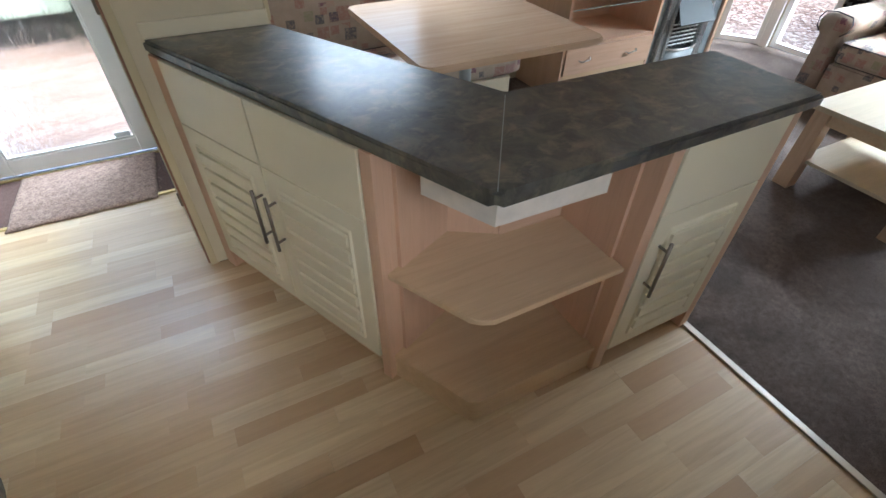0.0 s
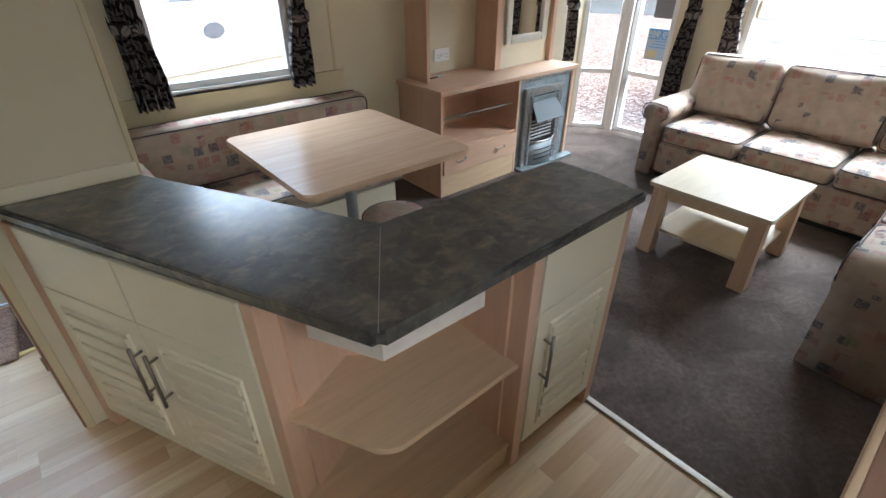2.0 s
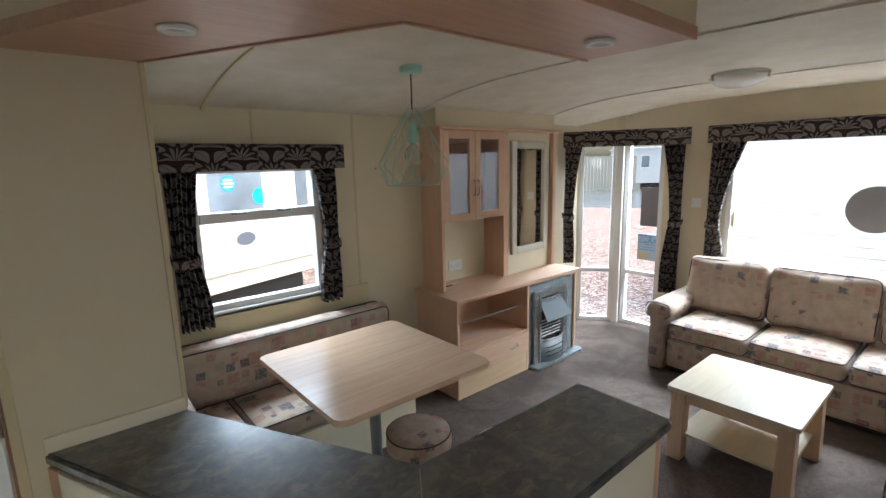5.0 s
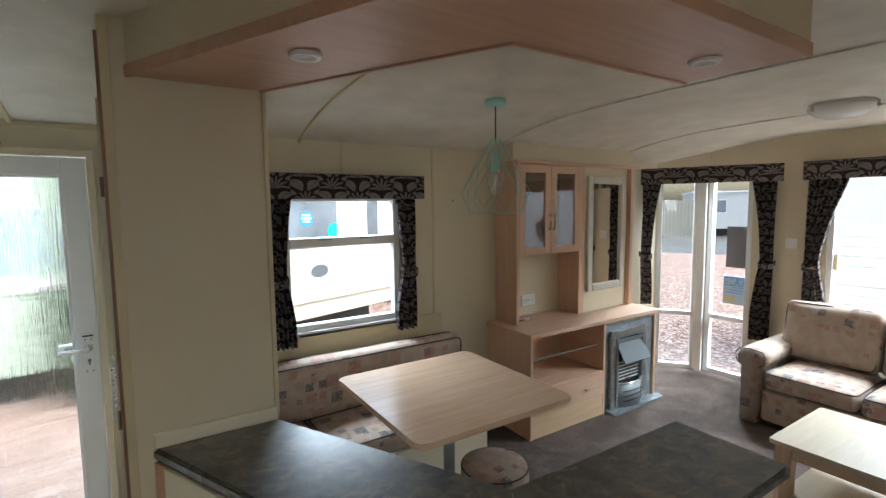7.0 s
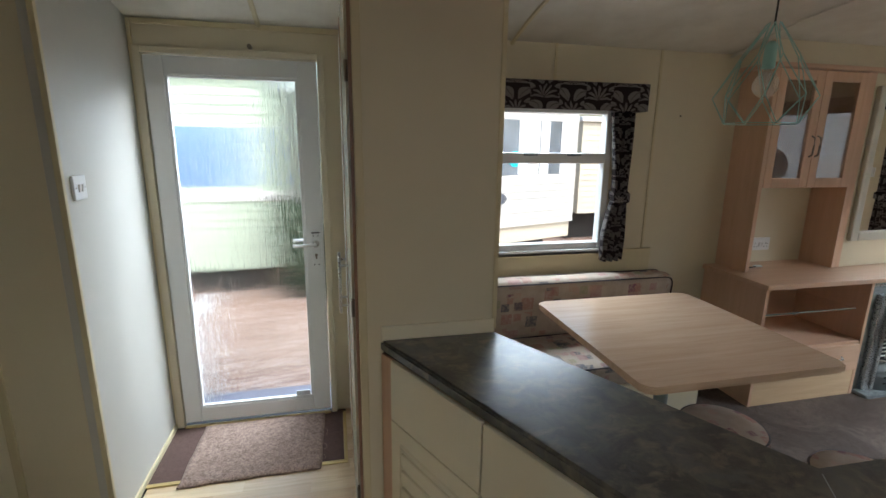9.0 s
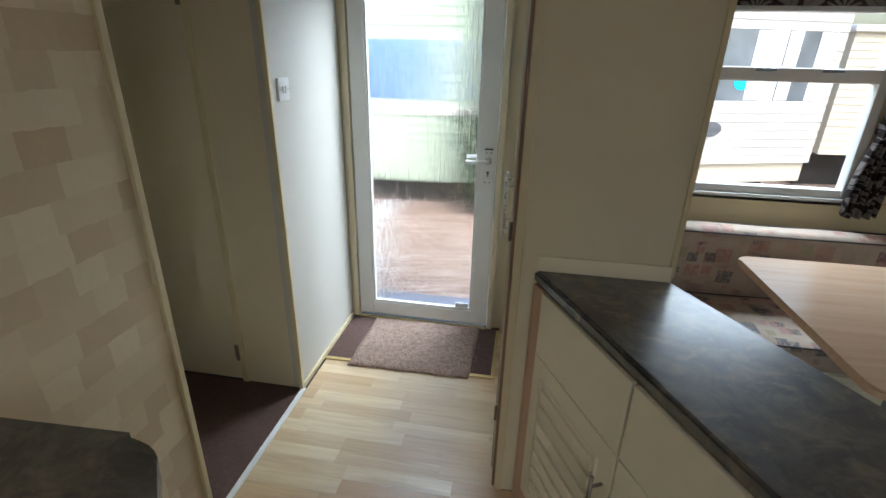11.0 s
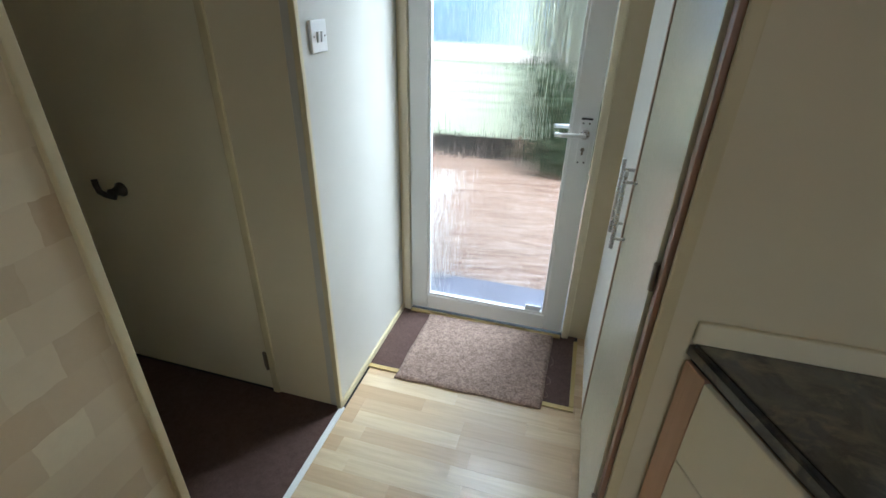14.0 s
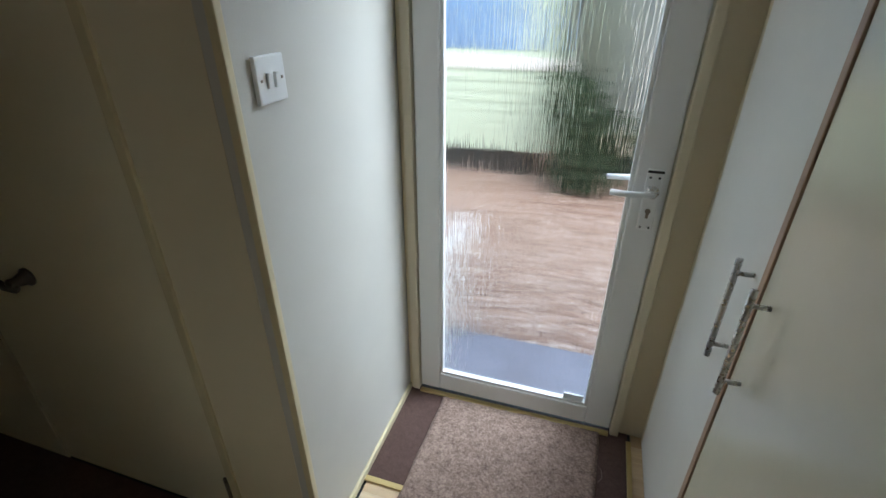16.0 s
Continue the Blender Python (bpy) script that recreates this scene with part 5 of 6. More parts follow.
def plate(name, label, m, w, h, rockers, category):
    """A moulded wall plate that faces local -y, with rockers or sockets."""
    s = thing(name, m.translation, label, category)
    part("plate", box(-w / 2, w / 2, -0.010, 0.0, -h / 2, h / 2, 0.003, m), WHITE_PLASTIC, s)
    for x in rockers:
        part("rocker", box(x - 0.006, x + 0.006, -0.016, -0.009, -0.014, 0.014, 0.002, m @ pose(0, 0, 0, 6)), WHITE_PLASTIC, s)
    for x in (-w * 0.36, w * 0.36):
        bm = lathe([(0, 0), (0.003, 0), (0.003, 0.0015), (0, 0.0015)], (0, 0, 0), 8)
        bmesh.ops.transform(bm, matrix=m @ pose(x, -0.0095, 0, 90), verts=bm.verts)
        part("screw", bm, DARK_METAL, s)
    return s


so = plate("wall_socket", "white double wall socket above the unit", pose(2.545, NORTH - 0.0125, 0.905), 0.146, 0.086, (-0.012, 0.012), "socket")
for x in (-0.04, 0.04):
    for dx, dz, w, h in ((0, 0.004, 0.004, 0.008), (-0.011, -0.018, 0.006, 0.004), (0.011, -0.018, 0.006, 0.004)):
        part("pin_slot", box(x + dx - w / 2, x + dx + w / 2, -0.0115, -0.009, dz - h / 2, dz + h / 2, 0, pose(2.545, NORTH - 0.0125, 0.905)), BLACK, so)
cb = thing("cable", (2.36, 2.80, UZ), "short loose white cable end on the unit top", "cable")
part("lead", tube([(2.27, 2.70, UZ + 0.004), (2.31, 2.69, UZ + 0.005), (2.35, 2.685, UZ + 0.005), (2.42, 2.70, UZ + 0.005)], 0.004, 8), BLACK, cb, smooth=True)
part("plug", box(2.40, 2.45, 2.69, 2.715, UZ + 0.001, UZ + 0.012, 0.003), WHITE_PLASTIC, cb)
plate("light_switch", "white double rocker light switch on the lobby wall", pose(-1.14, 2.20, 1.375, 0, 0, 90), 0.086, 0.086, (-0.011, 0.011), "switch")
plate("light_switch", "white single switch on the end wall", pose(FRONT - 0.002, 1.745, 1.33, 0, 0, -90), 0.086, 0.086, (0.0,), "switch")

bm = lathe([(0, 0), (0.006, 0), (0.005, 0.004), (0.0025, 0.006), (0.0025, 0.012), (0, 0.013)], (0, 0, 0), 10)
bmesh.ops.transform(bm, matrix=pose(1.82, NORTH, 1.72, 90), verts=bm.verts)
tagged(part("picture_pin", bm, DARK_METAL, None), "tiny dark picture pin in the cream wall", "pin")

# gas fire
FX0, FX1 = 2.948, 3.588
hp = thing("fire_surround", (3.27, 2.5, 0), "grey marble-effect fire back panel", "panel")
part("panel", box(FX0, FX1, UY + 0.045, UY + 0.065, 0.004, UZ - 0.031), MARBLE, hp)
part("edge_trim", box(FX0, FX1, UY + 0.030, UY + 0.045, UZ - 0.062, UZ - 0.032, 0.004), BRIGHT_METAL, hp, "bright metal edge")
he = thing("hearth", (3.3, 2.33, 0.004), "thin grey marble-effect hearth slab on the carpet", "hearth")
part("slab", prism(rounded([(2.965, UY - 0.055), (3.645, UY - 0.055), (3.645, UY + 0.044), (2.965, UY + 0.044)], [0.015, 0.05, 0, 0]), 0.004, 0.024, 0.005), MARBLE, he)
gf = thing("gas_fire", (3.24, 2.33, 0.024), "grey metal gas fire with a hood flap and a bowed grate", "fire")
X0, X1 = 3.01, 3.47
bm = bmesh.new()
for b in ((X0, X0 + 0.055, 0.024, 0.665), (X1 - 0.055, X1, 0.024, 0.665), (X0 + 0.055, X1 - 0.055, 0.60, 0.665)):
    add_box(bm, b[0], b[1], UY + 0.012, UY + 0.045, b[2], b[3], 0.006)
for b in ((X0 + 0.05, X0 + 0.075, 0.03, 0.605), (X1 - 0.075, X1 - 0.05, 0.03, 0.605)):
    add_box(bm, b[0], b[1], UY + 0.0, UY + 0.042, b[2], b[3], 0.004)
part("frame", bm, BRIGHT_METAL, gf, "stepped bright metal frame")
part("firebox", box(X0 + 0.055, X1 - 0.055, UY + 0.040, UY + 0.0445, 0.024, 0.60), BLACK, gf, "black firebox")
bm = bmesh.new()
for k in range(3):
    add_box(bm, X0 + 0.08, X1 - 0.08, UY + 0.006, UY + 0.014, 0.560 + k * 0.012, 0.566 + k * 0.012)
part("top_louvre", bm, PALE_METAL, gf)
bm = bmesh.new()
flap = [(X0 + 0.075, UY + 0.02, 0.556), (X1 - 0.075, UY + 0.02, 0.556), (X1 - 0.055, UY - 0.075, 0.415), (X0 + 0.055, UY - 0.075, 0.415)]
vs = [bm.verts.new(p) for p in flap] + [bm.verts.new((x, y + 0.004, z - 0.006)) for x, y, z in flap]
bm.faces.new(vs[:4]), bm.faces.new(vs[4:][::-1])
for k in range(4):
    bm.faces.new((vs[k], vs[(k + 1) % 4], vs[4 + (k + 1) % 4], vs[4 + k]))
part("hood", bm, HOOD_GREY, gf, "grey metal hood flap")
for k in range(6):
    z = 0.245 + k * 0.028
    part("radiant_bar", tube([(X0 + 0.085, UY + 0.028, z), (X1 - 0.085, UY + 0.028, z)], 0.005, 8), WHITE_PLASTIC, gf, "pale ceramic bar")
for k in range(7):
    x = X0 + 0.09 + k * (X1 - X0 - 0.18) / 6
    part("guard_wire", tube([(x, UY + 0.012, 0.235), (x, UY + 0.012, 0.42)], 0.0022, 6), CHROME, gf)
arc = lambda r, z, n=14: [(3.24 + r * math.sin(a), UY + 0.075 - r * 0.62 * math.cos(a), z) for a in [(-1.15 + 2.3 * k / n) for k in range(n + 1)]]
bm = bmesh.new()
lo, hi = arc(0.185, 0.026), arc(0.185, 0.225)
vv = [[bm.verts.new((x, y - 0.0, z)) for x, y, z in row] for row in (lo, hi)] + [[bm.verts.new((x, y + 0.012, z)) for x, y, z in row] for row in (hi, lo)]
for a in range(4):
    for k in range(14):
        bm.faces.new((vv[a][k], vv[a][k + 1], vv[(a + 1) % 4][k + 1], vv[(a + 1) % 4][k]))
part("apron", bm, PALE_METAL, gf, "bowed grey apron", True)
for z in (0.085, 0.125, 0.165):
    part("slot", tube([(x, y - 0.004, z - 0.012 * abs(x - 3.24) / 0.18) for x, y, z in arc(0.186, z)][3:12], 0.004, 6), BLACK, gf, "dark slot")
part("top_rail", tube(arc(0.19, 0.228), 0.008, 8), CHROME, gf, smooth=True)

# ---- lounge ----
ct = thing("coffee_table", (2.93, 0.715, 0), "pale beech coffee table with splayed block legs and a low shelf", "table")
TX0, TX1, TY0, TY1 = 2.60, 3.265, 0.415, 1.055
part("tabletop", prism(rounded([(TX0, TY0), (TX1, TY0), (TX1, TY1), (TX0, TY1)], [0.012] * 4), 0.428, 0.452, 0.004, 2), COFFEE_TOP, ct)
for x, y in ((TX0, TY0), (TX1, TY0), (TX0, TY1), (TX1, TY1)):
    sx, sy = (1 if x < 2.9 else -1), (1 if y < 0.7 else -1)
    bm = box(0, 0.075, 0, 0.075, 0.004, 0.4275, 0.006)
    for v in bm.verts:
        f = 1 - v.co.z / 0.43
        v.co.x = x + sx * (0.022 + v.co.x * (1 + 0.12 * f) - 0.012 * f)
        v.co.y = y + sy * (0.022 + v.co.y * (1 + 0.12 * f) - 0.012 * f)
    part("leg", bm, COFFEE_LEG, ct, "tapered block leg")
for b in ((TX0 + 0.097, TX1 - 0.097, TY0 + 0.035, TY0 + 0.055), (TX0 + 0.097, TX1 - 0.097, TY1 - 0.055, TY1 - 0.035), (TX0 + 0.035, TX0 + 0.055, TY0 + 0.097, TY1 - 0.097), (TX1 - 0.055, TX1 - 0.035, TY0 + 0.097, TY1 - 0.097)):
    part("apron", box(*b, 0.362, 0.4275, 0.002), PALE_BEECH, ct)
part("low_shelf", prism(rounded([(TX0 + 0.05, TY0 + 0.05), (TX1 - 0.05, TY0 + 0.05), (TX1 - 0.05, TY1 - 0.05), (TX0 + 0.05, TY1 - 0.05)], [0.02] * 4), 0.150, 0.168, 0.003, 1), COFFEE_TOP, ct)


def sofa_arm(parent, m, length, height, width):
    """A rolled arm along local x, its front at x = 0."""
    prof = [(0.012, 0.02), (0.012, height - 0.13), (-0.022, height - 0.10), (-0.030, height - 0.05), (-0.010, height - 0.012), (width * 0.5, height),
            (width - 0.01, height - 0.012), (width + 0.012, height - 0.05), (width + 0.006, height - 0.10), (width - 0.02, height - 0.13), (width - 0.02, 0.02)]
    bm = bmesh.new()
    n = 8
    rows = []
    for k in range(n + 1):
        f = k / n
        inset = 0.012 if k in (0, n) else 0.0
        rows.append([bm.verts.new(m @ Vector((length * f, y + (inset if y < width / 2 else -inset), z - (inset if z > 0.1 else 0)))) for y, z in prof])
    for a, c in zip(rows, rows[1:]):
        for k in range(len(prof)):
            j = (k + 1) % len(prof)
            bm.faces.new((a[k], a[j], c[j], c[k]))
    bm.faces.new(rows[0]), bm.faces.new(rows[-1][::-1])
    part("arm", bm, FABRIC, parent, "rolled sofa arm", True)
    edge = [m @ Vector((-0.002, y, z)) for y, z in prof[1:-1]]
    part("piping", tube(edge, 0.0042, 6), PIPING, parent, "dark piping", True)


# sofa along the end wall, joined at the corner by one along the side wall
sf = thing("sofa", (4.1, 0.6, 0), "beige patchwork-print corner sofa base with a rolled arm", "sofa", "lounge seating")
SX = 3.735
part("base", prism([(SX, 1.565), (SX, 0.055), (2.40, 0.055), (2.40, SOUTH + 0.01), (FRONT - 0.02, SOUTH + 0.01), (FRONT - 0.02, 1.565)], 0.055, 0.295, 0.012, 2), FABRIC, sf)
# set-back dark sheet, its colour standing in for shade below the sofa base
part("seat_shade", prism([(SX + 0.04, 1.55), (SX + 0.04, 0.02), (2.45, 0.02), (2.45, SOUTH + 0.02), (FRONT - 0.03, SOUTH + 0.02), (FRONT - 0.03, 1.55)], 0.004, 0.0545), SUBFLOOR_SHADE, sf, "dark sheet painting the shade under the seat")
sofa_arm(sf, pose(SX - 0.025, 1.57, 0), 0.80, 0.585, 0.165)
sofa_arm(sf, pose(2.232, 0.075, 0, 0, 0, -90), 0.80, 0.585, 0.165)
part("back_rail", box(FRONT - 0.15, FRONT - 0.02, SOUTH + 0.02, 1.56, 0.2955, 0.70, 0.03), FABRIC, sf)
part("back_rail", box(2.42, FRONT - 0.16, SOUTH + 0.012, SOUTH + 0.13, 0.2955, 0.70, 0.03), FABRIC, sf)

for k, (y0, y1) in enumerate(((1.005, 1.560), (0.435, 0.995), (-0.07, 0.425))):
    c = thing("seat_cushion", (4.05, (y0 + y1) / 2, 0.296), "beige patchwork-print box seat cushion with dark piping", "cushion", "sofa seat cushions")
    part("pad", cushion(SX - 0.03, FRONT - 0.17, y0, y1, 0.297, 0.435, 0.045, (0, 0, 0.022), 5.0 + k, 12), FABRIC, c, smooth=True)
    piped(c, [loop_rect(SX - 0.018, FRONT - 0.182, y0 + 0.008, y1 - 0.008, 0.05, lambda a, b: (a, b, 0.422)), loop_rect(SX - 0.018, FRONT - 0.182, y0 + 0.008, y1 - 0.008, 0.05, lambda a, b: (a, b, 0.31))])
for k, (y0, y1) in enumerate(((1.035, 1.635), (0.365, 1.025), (-0.30, 0.355))):
    c = thing("back_cushion", (4.3, (y0 + y1) / 2, 0.44), "plump beige patchwork-print sofa back cushion", "cushion", "sofa back cushions")
    tip = pose(4.20, 0, 0.45, 0, 11) @ pose(-4.20, 0, -0.45)
    part("pad", cushion(4.155, 4.335, y0, y1, 0.452, 0.905, 0.048, (0.035, 0, 0.012), 9.0 + k * 2, 15, tip, 0.016), FABRIC, c, smooth=True)
    piped(c, [[tip @ Vector(p) for p in loop_rect(y0 + 0.012, y1 - 0.012, 0.464, 0.893, 0.055, lambda a, b: (4.170, a, b))]])
for k, (x0, x1) in enumerate(((2.402, 3.05), (3.06, 3.70))):
    c = thing("seat_cushion", ((x0 + x1) / 2, -0.4, 0.296), "beige patchwork-print box seat cushion along the side wall", "cushion", "sofa seat cushions")
    part("pad", cushion(x0, x1, SOUTH + 0.15, 0.10, 0.297, 0.440, 0.05, (0, 0, 0.025), 15.0 + k, 12), FABRIC, c, smooth=True)
    piped(c, [loop_rect(x0 + 0.01, x1 - 0.01, SOUTH + 0.16, 0.088, 0.05, lambda a, b: (a, b, 0.425)), loop_rect(x0 + 0.01, x1 - 0.01, SOUTH + 0.16, 0.088, 0.05, lambda a, b: (a, b, 0.312))])
    tip = pose(0, SOUTH + 0.15, 0.45, 10) @ pose(0, -SOUTH - 0.15, -0.45)
    c = thing("back_cushion", ((x0 + x1) / 2, SOUTH + 0.2, 0.44), "plump beige patchwork-print back cushion along the side wall", "cushion", "sofa back cushions")
    part("pad", cushion(x0, x1, SOUTH + 0.16, SOUTH + 0.33, 0.46, 0.88, 0.07, (0, 0.03, 0.012), 21.0 + k, 12, tip), FABRIC, c, smooth=True)

# ---- doormat ----
dmat = thing("doormat", (-0.67, 2.56, 0.002), "brown looped-pile doormat with a frayed edge", "doormat")
bm = bmesh.new()
NX, NY = 40, 34
g = {}
for lay, zz in ((0, 0.0025), (1, 0.014)):
    for j in range(NY + 1):
        for i in range(NX + 1):
            x, y = -0.985 + 0.635 * i / NX, 2.315 + 0.490 * j / NY
            x += 0.006 * noise.noise(Vector((0, y * 9, 1))) * (1 if i in (0, NX) else 0.3) + 0.012 * (j / NY - 0.5)
            y += 0.006 * noise.noise(Vector((x * 9, 0, 4))) * (1 if j in (0, NY) else 0.3) + 0.010 * (i / NX)
            e = min(i, NX - i, j, NY - j)
            g[lay, j, i] = bm.verts.new((x, y, zz + (0.003 * noise.noise(Vector((x * 30, y * 30, 0))) - (0.006 if e == 0 else 0) if lay else 0)))
for j in range(NY):
    for i in range(NX):
        bm.faces.new([g[1, a, b] for a, b in ((j, i), (j, i + 1), (j + 1, i + 1), (j + 1, i))])
        bm.faces.new([g[0, a, b] for a, b in ((j, i), (j + 1, i), (j + 1, i + 1), (j, i + 1))])
for j in range(NY):
    for i in (0, NX):
        bm.faces.new([g[0, j, i], g[0, j + 1, i], g[1, j + 1, i], g[1, j, i]])
for i in range(NX):
    for j in (0, NY):
        bm.faces.new([g[0, j, i], g[0, j, i + 1], g[1, j, i + 1], g[1, j, i]])
part("mat_body", bm, MAT_PILE, dmat, smooth=True)
for x, y, n in ((-0.338, 2.66, 0.07), (-0.340, 2.52, 0.05), (-0.345, 2.43, 0.04)):
    part("loose_thread", tube([(x - 0.012, y, 0.010), (x + 0.006, y - n * 0.3, 0.006), (x + 0.009, y - n * 0.7, 0.005), (x - 0.004, y - n, 0.006)], 0.0014, 5), MAT_PILE, dmat, "loose edge thread")

# ---- stickers on the panes ----
st = thing("round_sticker", (FRONT + 0.02, 0.515, 1.335), "round grey sticker on the front window", "sticker")
bm = lathe([(0, 0), (0.172, 0), (0.172, 0.003), (0, 0.003)], (0, 0, 0), 48)
bmesh.ops.transform(bm, matrix=pose(FRONT + 0.020, 0.515, 1.335, 0, 90), verts=bm.verts)
part("disc", bm, GREY_CARD, st)
st = thing("square_sticker", (FRONT + 0.02, 0.3, 1.2), "small beige tag on the front window edge", "sticker")
part("card", box(FRONT + 0.018, FRONT + 0.024, 1.43, 1.49, 1.13, 1.26), CREAM_TRIM, st)
st = thing("notice_sheet", (FRONT + 0.02, 2.2, 1.35), "grey notice sheet taped to the tall pane", "notice")
part("sheet", box(FRONT + 0.018, FRONT + 0.022, 2.05, 2.285, 1.07, 1.46), GREY_CARD, st)
st = thing("price_card", (FRONT + 0.02, 2.2, 0.9), "blue price card facing out of the tall pane", "sign")
part("card", box(FRONT + 0.018, FRONT + 0.022, 2.06, 2.30, 0.72, 0.985), PALE_CARD, st)
part("header", box(FRONT + 0.0168, FRONT + 0.0178, 2.062, 2.298, 0.895, 0.983), BLUE_CARD, st, "blue header band")
part("lower_panel", box(FRONT + 0.0165, FRONT + 0.0178, 2.19, 2.29, 0.735, 0.80), CREAM_TRIM, st)
for z in (0.825, 0.85, 0.875):
    part("text_line", box(FRONT + 0.0165, FRONT + 0.0178, 2.09, 2.27 - (z - 0.825), z, z + 0.010), BLUE_CARD, st)
fc = bpy.data.curves.new("price_text", "FONT")
fc.body, fc.size, fc.extrude = "£9,985", 0.085, 0.0006
fc.materials.append(WHITE_CARD)
ft = new("price_text", fc)
ft.parent = st
ft.matrix_world = Matrix.Translation((-(FRONT + 0.02), -2.2, -0.9)) @ (Matrix.Translation((FRONT + 0.0158, 2.075, 0.907)) @ Matrix(((0, 0, 1, 0), (1, 0, 0, 0), (0, 1, 0, 0), (0, 0, 0, 1))))


# ---- neighbouring caravans, fence, step ----
def clad_wall(x0, x1, z0, z1, m, step=0.11, openings=(), depth=0.03, lap=0.012):
    """Horizontal lapped boards that face local -y."""
    bm = bmesh.new()
    z = z0
    while z < z1 - 0.01:
        h = min(step, z1 - z)
        cuts = [x0]
        for a, c, b, d in openings:
            if b < z + h * 0.5 < d:
                cuts += [a, c]
        cuts.append(x1)
        for a, c in zip(cuts[::2], cuts[1::2]):
            vs = [bm.verts.new((x, y, zz)) for x in (a, c) for y, zz in ((0.0, z), (lap, z + h), (depth, z + h), (depth, z))]
            for k in range(4):
                bm.faces.new((vs[k], vs[(k + 1) % 4], vs[4 + (k + 1) % 4], vs[4 + k]))
            bm.faces.new(vs[:4][::-1]), bm.faces.new(vs[4:])
        z += h
    bmesh.ops.transform(bm, matrix=m, verts=bm.verts)
    return bm


def caravan(m, label, width, length, wall_mat, openings, z0=-0.08, z1=2.25, lower=None, pane=None, band=False, inset=0.6, lap=0.012):
    c = thing("caravan", m @ Vector((0, 0, GROUND)), label, "caravan", "neighbouring caravans")
    part("wall", clad_wall(0, width, z0, z1, m, 0.12, openings, 0.03, lap), wall_mat, c)
    part("body", box(0.01, width - 0.01, 0.045, length, z0 + 0.01, z1, 0, m), wall_mat, c)
    part("roof", box(-0.08, width + 0.08, -0.08, length + 0.05, z1, z1 + 0.10, 0.03, m), WHITE_PLASTIC, c)
    # solid near-black block: the shade under the caravan is put into its colour
    part("underfloor_shade", box(0.15, width - 0.15, inset, length - 0.1, GROUND, z0 + 0.01, 0, m), SUBFLOOR_SHADE, c, "dark block painting the shade below the floor")
    if lower:
        part("lower_panel", box(0.02, width - 0.02, 0.06, 0.26, z0 - 0.30, z0, 0.02, m), lower, c)
    if band:
        part("band", box(0, width, -0.012, 0.02, 0.70, 0.84, 0.006, m), WHITE_PLASTIC, c, "white band below the windows")
    for a, cc, b, d in openings:
        w = part("window", box(a - 0.03, cc + 0.03, 0.012, 0.044, b - 0.03, d + 0.03, 0.004, m), WHITE_PLASTIC, c)
        part("window_glass", box(a + 0.03, cc - 0.03, 0.004, 0.011, b + 0.03, d - 0.03, 0, m), pane or DARK_PANE, w)
        if lower:
            for x0, x1 in ((a + 0.04, a + 0.25), (cc - 0.27, cc - 0.04)):
                bm = bmesh.new()
                for k in range(5):
                    add_box(bm, x0 + (x1 - x0) * k / 5, x0 + (x1 - x0) * (k + 0.9) / 5, -0.004 + 0.002 * (k % 2), 0.0035, b + 0.04, d - 0.04, 0, m)
                part("window_curtain", bm, WHITE_CARD, w, "pale curtain behind the glass")
    return c


NB = pose(0.10, 6.95, 0, 0, 0, 19)
nb = caravan(NB, "white caravan end with wide windows and cream lower panel", 4.25, 6.0, WHITE_CLAD, [(0.35, 1.45, 0.98, 1.95), (1.62, 3.12, 0.98, 1.95), (3.3, 4.1, 0.98, 1.95)], 0.12, 2.4, CREAM_CLAD)
bm = lathe([(0, 0), (0.17, 0), (0.17, 0.012), (0, 0.012)], (0, 0, 0), 32)
bmesh.ops.transform(bm, matrix=NB @ pose(2.45, -0.006, 0.62, 90) @ Matrix.Diagonal((1, 0.6, 1, 1)), verts=bm.verts)
part("badge", bm, SLATE, nb, "grey oval badge")
for x, z, tone in ((2.22, 1.50, STICKER_BLUE), (2.78, 1.28, STICKER_TEAL)):
    bm = lathe([(0, 0), (0.135, 0), (0.135, 0.004), (0, 0.004)], (0, 0, 0), 28)
    bmesh.ops.transform(bm, matrix=NB @ pose(x, 0.002, z, 90), verts=bm.verts)
    wst = part("window_sticker", bm, tone, nb, "round blue sticker")
    if tone is STICKER_BLUE:
        for k, w in enumerate((0.075, 0.095, 0.07)):
            part("print_bar", box(x - w, x + w, -0.0045, -0.0022, z + 0.045 - k * 0.052, z + 0.070 - k * 0.052, 0, NB), WHITE_CARD, wst)
caravan(pose(-6.75, 7.3, 0), "pale green caravan side seen from the entrance", 5.6, 3.0, GREEN_CLAD, [(0.95, 1.95, 0.88, 1.74), (2.55, 5.30, 0.88, 1.74)], -0.28, 2.35, None, BLUE_PANE, True, 0.08)
caravan(pose(7.2, 2.35, 0, 0, 0, -90), "white caravan side close to the front window", 9.0, 3.0, WHITE_CLAD, [], -0.3, 2.6, lap=0.026)
caravan(pose(33.0, 18.6, 0, 0, 0, -55), "white caravan far across the yard", 4.0, 8.0, WHITE_CLAD, [(1.5, 2.1, 1.0, 1.9)], -0.1, 2.4)
caravan(pose(4.9, 9.6, 0, 0, 0, 8), "cream caravan standing further back", 4.0, 3.0, CREAM_CLAD, [], 0.05, 2.0)
caravan(pose(4.0, -4.2, 0, 0, 0, 180), "white caravan on the kitchen side", 9.0, 3.0, WHITE_CLAD, [], -0.3, 2.3)
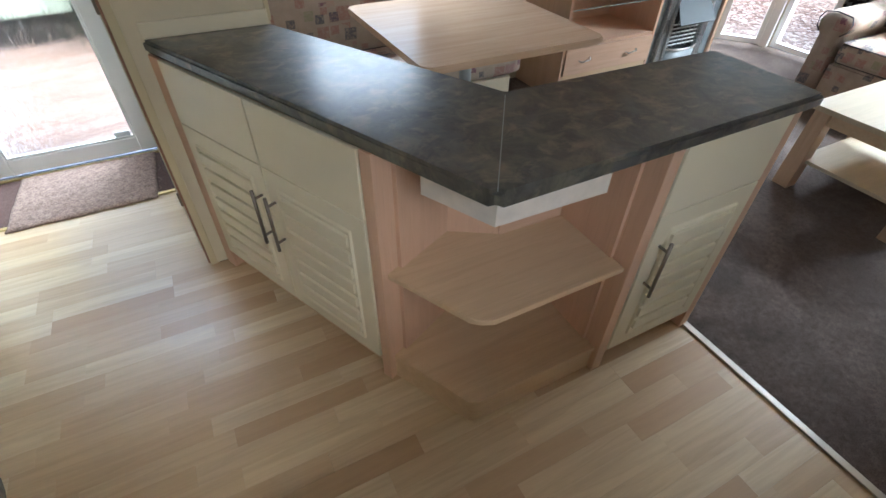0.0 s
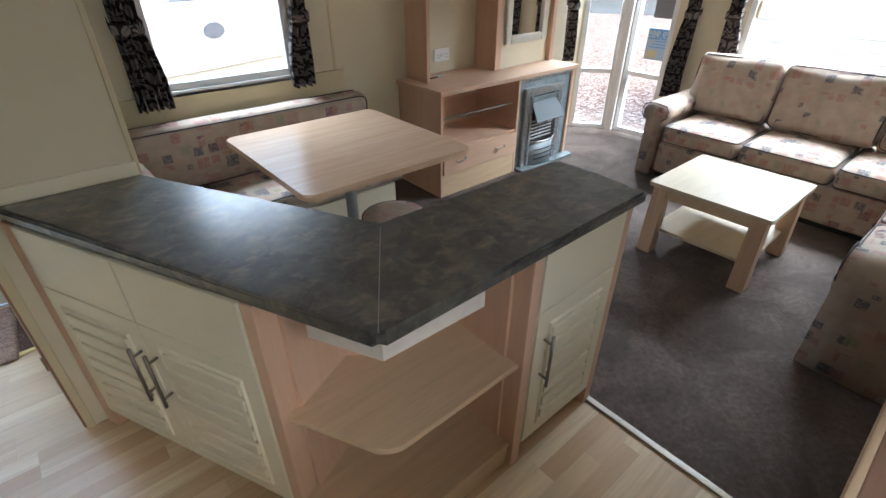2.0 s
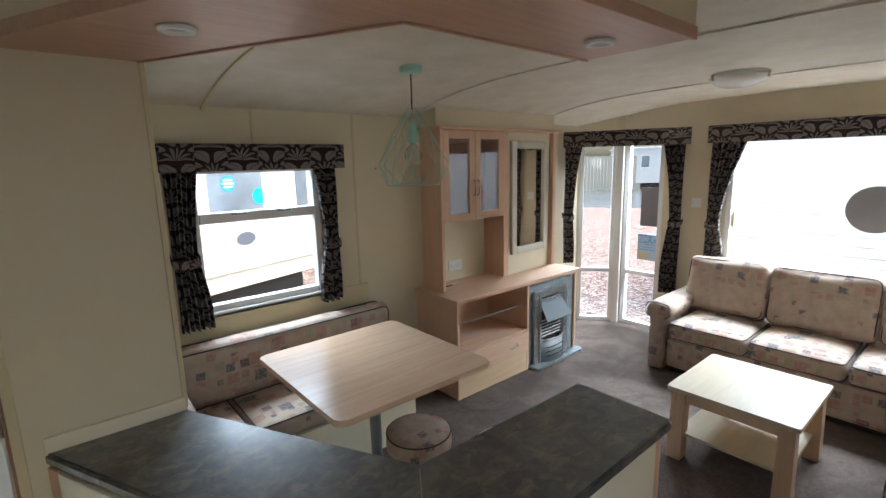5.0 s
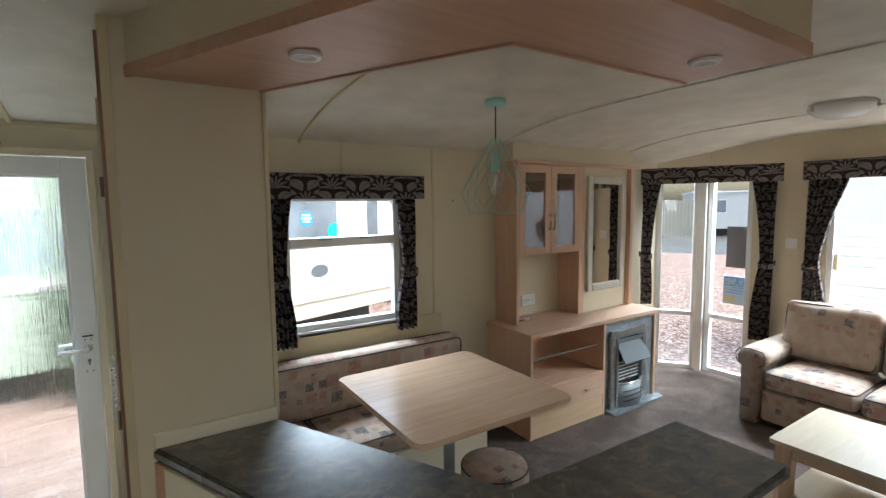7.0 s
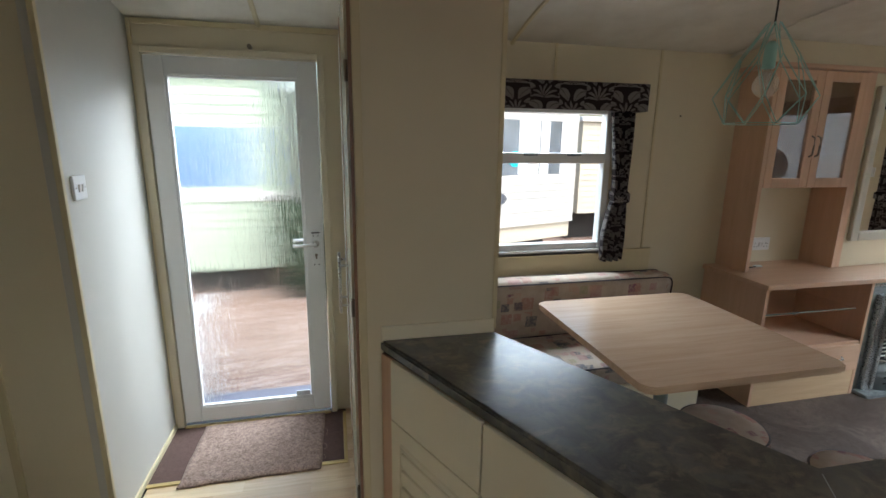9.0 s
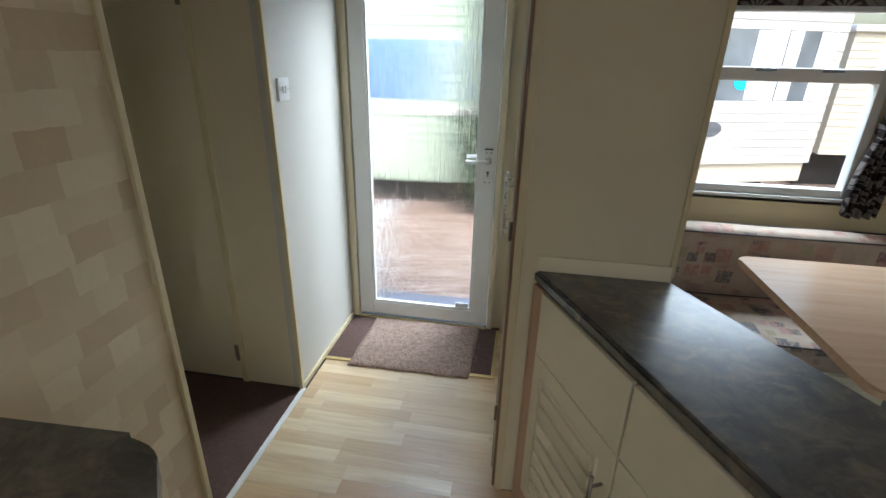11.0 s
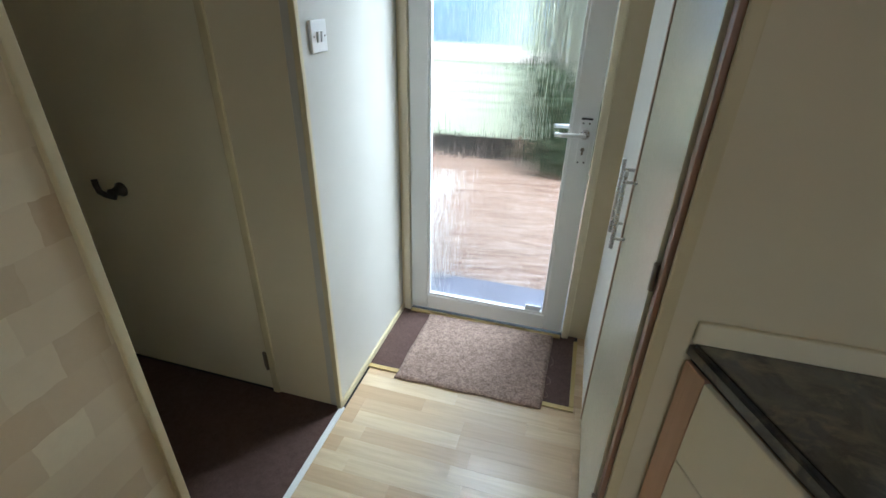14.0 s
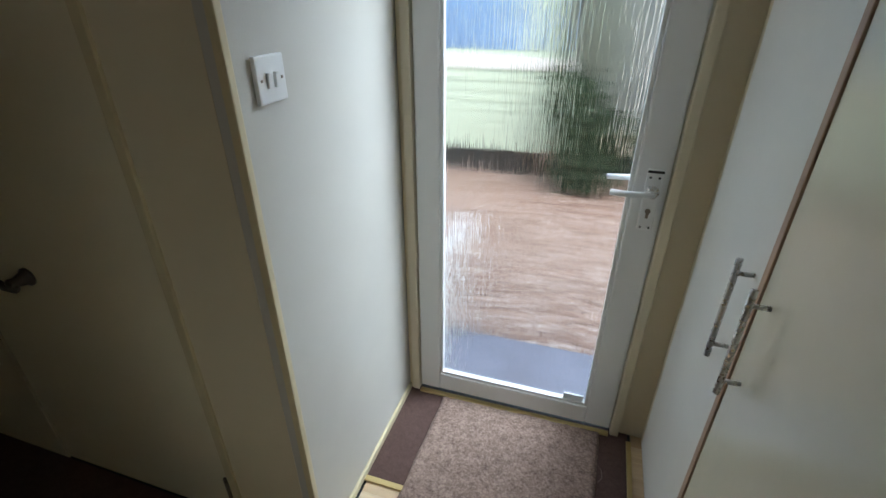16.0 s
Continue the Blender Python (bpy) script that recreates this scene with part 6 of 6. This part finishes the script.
structure("road", box(-40, 40, 0, 22, GROUND, GROUND + 0.006, 0, pose(21.5, 11.5, 0, 0, 0, -62)), WET_ROAD, "wet pale grey yard road", "road")
fe = thing("fence", (31, 21, GROUND), "weathered close-board timber fence across the yard", "fence")
for k in range(40):
    part("board", box(k * 0.24, k * 0.24 + 0.225, 0, 0.03, GROUND, 1.9 + 0.03 * math.sin(k * 2.3), 0.003, pose(27.5, 24.5, 0, 0, 0, -48)), FENCE_WOOD, fe)
sb = thing("shrub", (-0.55, 6.92, GROUND), "dark green leafy shrub beside the neighbouring caravan", "shrub")
srng = random.Random(11)
bm = bmesh.new()
tips = []
for k in range(26):
    x, y = srng.uniform(-1.02, -0.08), srng.uniform(6.75, 7.1)
    crest = 0.66 - 0.50 * (x + 1.02) + srng.uniform(-0.12, 0.10)
    tip = Vector((x, y, crest))
    foot = Vector((-0.55 + 0.55 * (x + 0.55), 6.92 + 0.4 * (y - 6.92), GROUND))
    add_tube(bm, [foot, foot.lerp(tip, 0.5) + Vector((srng.gauss(0, 0.03), srng.gauss(0, 0.03), 0)), tip], 0.010, 6)
    tips += [foot.lerp(tip, q) for q in (0.18, 0.35, 0.5, 0.65, 0.8, 0.9, 1.0)]
part("stem", bm, BARK, sb)
bm = bmesh.new()
for k in range(6500):
    c = srng.choice(tips) + Vector((srng.gauss(0, 0.08), srng.gauss(0, 0.08), srng.gauss(0, 0.07)))
    c.z = max(c.z, GROUND + 0.03)
    m = pose(*c, srng.uniform(0, 360), srng.uniform(0, 360), srng.uniform(0, 360))
    w = srng.uniform(0.016, 0.034)
    vs = [bm.verts.new(m @ Vector(q)) for q in ((0, 0, 0), (w, w * 0.9, 0.006), (0, w * 2.4, 0), (-w, w * 0.9, 0.006))]
    bm.faces.new(vs)
tagged(part("crown", bm, LEAF, sb), kind="stuff")
sp = thing("entrance_step", (-0.7, 3.3, GROUND), "grey stepped platform outside the entrance door", "step")
part("platform", box(-1.25, -0.15, NORTH + 0.10, NORTH + 0.62, -0.20, -0.15, 0.006), DECK_WOOD, sp)
for x in (-1.20, -0.20):
    for y in (NORTH + 0.15, NORTH + 0.57):
        part("leg", box(x - 0.03, x + 0.03, y - 0.03, y + 0.03, GROUND, -0.20), DECK_WOOD, sp)

hr = thing("handrail", (-1.08, 3.42, GROUND), "white tubular handrail beside the entrance step", "handrail")
for y in (3.42, 3.06):
    part("post", tube([(-1.08, y, GROUND), (-1.08, y, 0.55)], 0.021, 12), WHITE_PLASTIC, hr, smooth=True)
part("rail", tube([(-1.08, 3.00, 0.55), (-1.08, 3.48, 0.55)], 0.021, 12), WHITE_PLASTIC, hr, smooth=True)

# ---- laminate planks ----
floor_ob = bpy.data.objects["floor"]
rng = random.Random(4)
ROW, LONG = 0.068, 0.42
SHARED = {}


def plank_mesh(w):
    key = round(w, 2)
    if key not in SHARED:
        bm = box(0.0001, key - 0.0001, 0.0001, ROW - 0.0001, -0.012, 0.0, 0.0004)
        bm2 = bpy.data.meshes.new("plank")
        bm.to_mesh(bm2)
        bm.free()
        bm2.materials.append(LAMINATE)
        SHARED[key] = bm2
    return SHARED[key]


def plank_row(y, x0, x1):
    x = x0 - rng.choice((0.0, 0.06, 0.12, 0.18, 0.24, 0.30, 0.36))
    while x < x1:
        a, c = max(x, x0), min(x + LONG, x1)
        if c - a > 0.03:
            p = new("plank", plank_mesh(c - a))
            p.parent = floor_ob
            p.location = (a, y, 0)
        x += LONG


y = SOUTH
while y < 2.80:
    if y < 0.60:
        plank_row(y, -0.36 if y < 0.28 else -0.86, 1.378)
    elif y < 0.84:
        plank_row(y, -1.12, 1.0)
    elif y < 1.66:
        plank_row(y, -1.12, 0.40 - (y - 0.8) * 0.5)
    elif y < 2.32:
        plank_row(y, -1.12, -0.15)
    else:
        plank_row(y, -0.228, -0.15)
    y += ROW
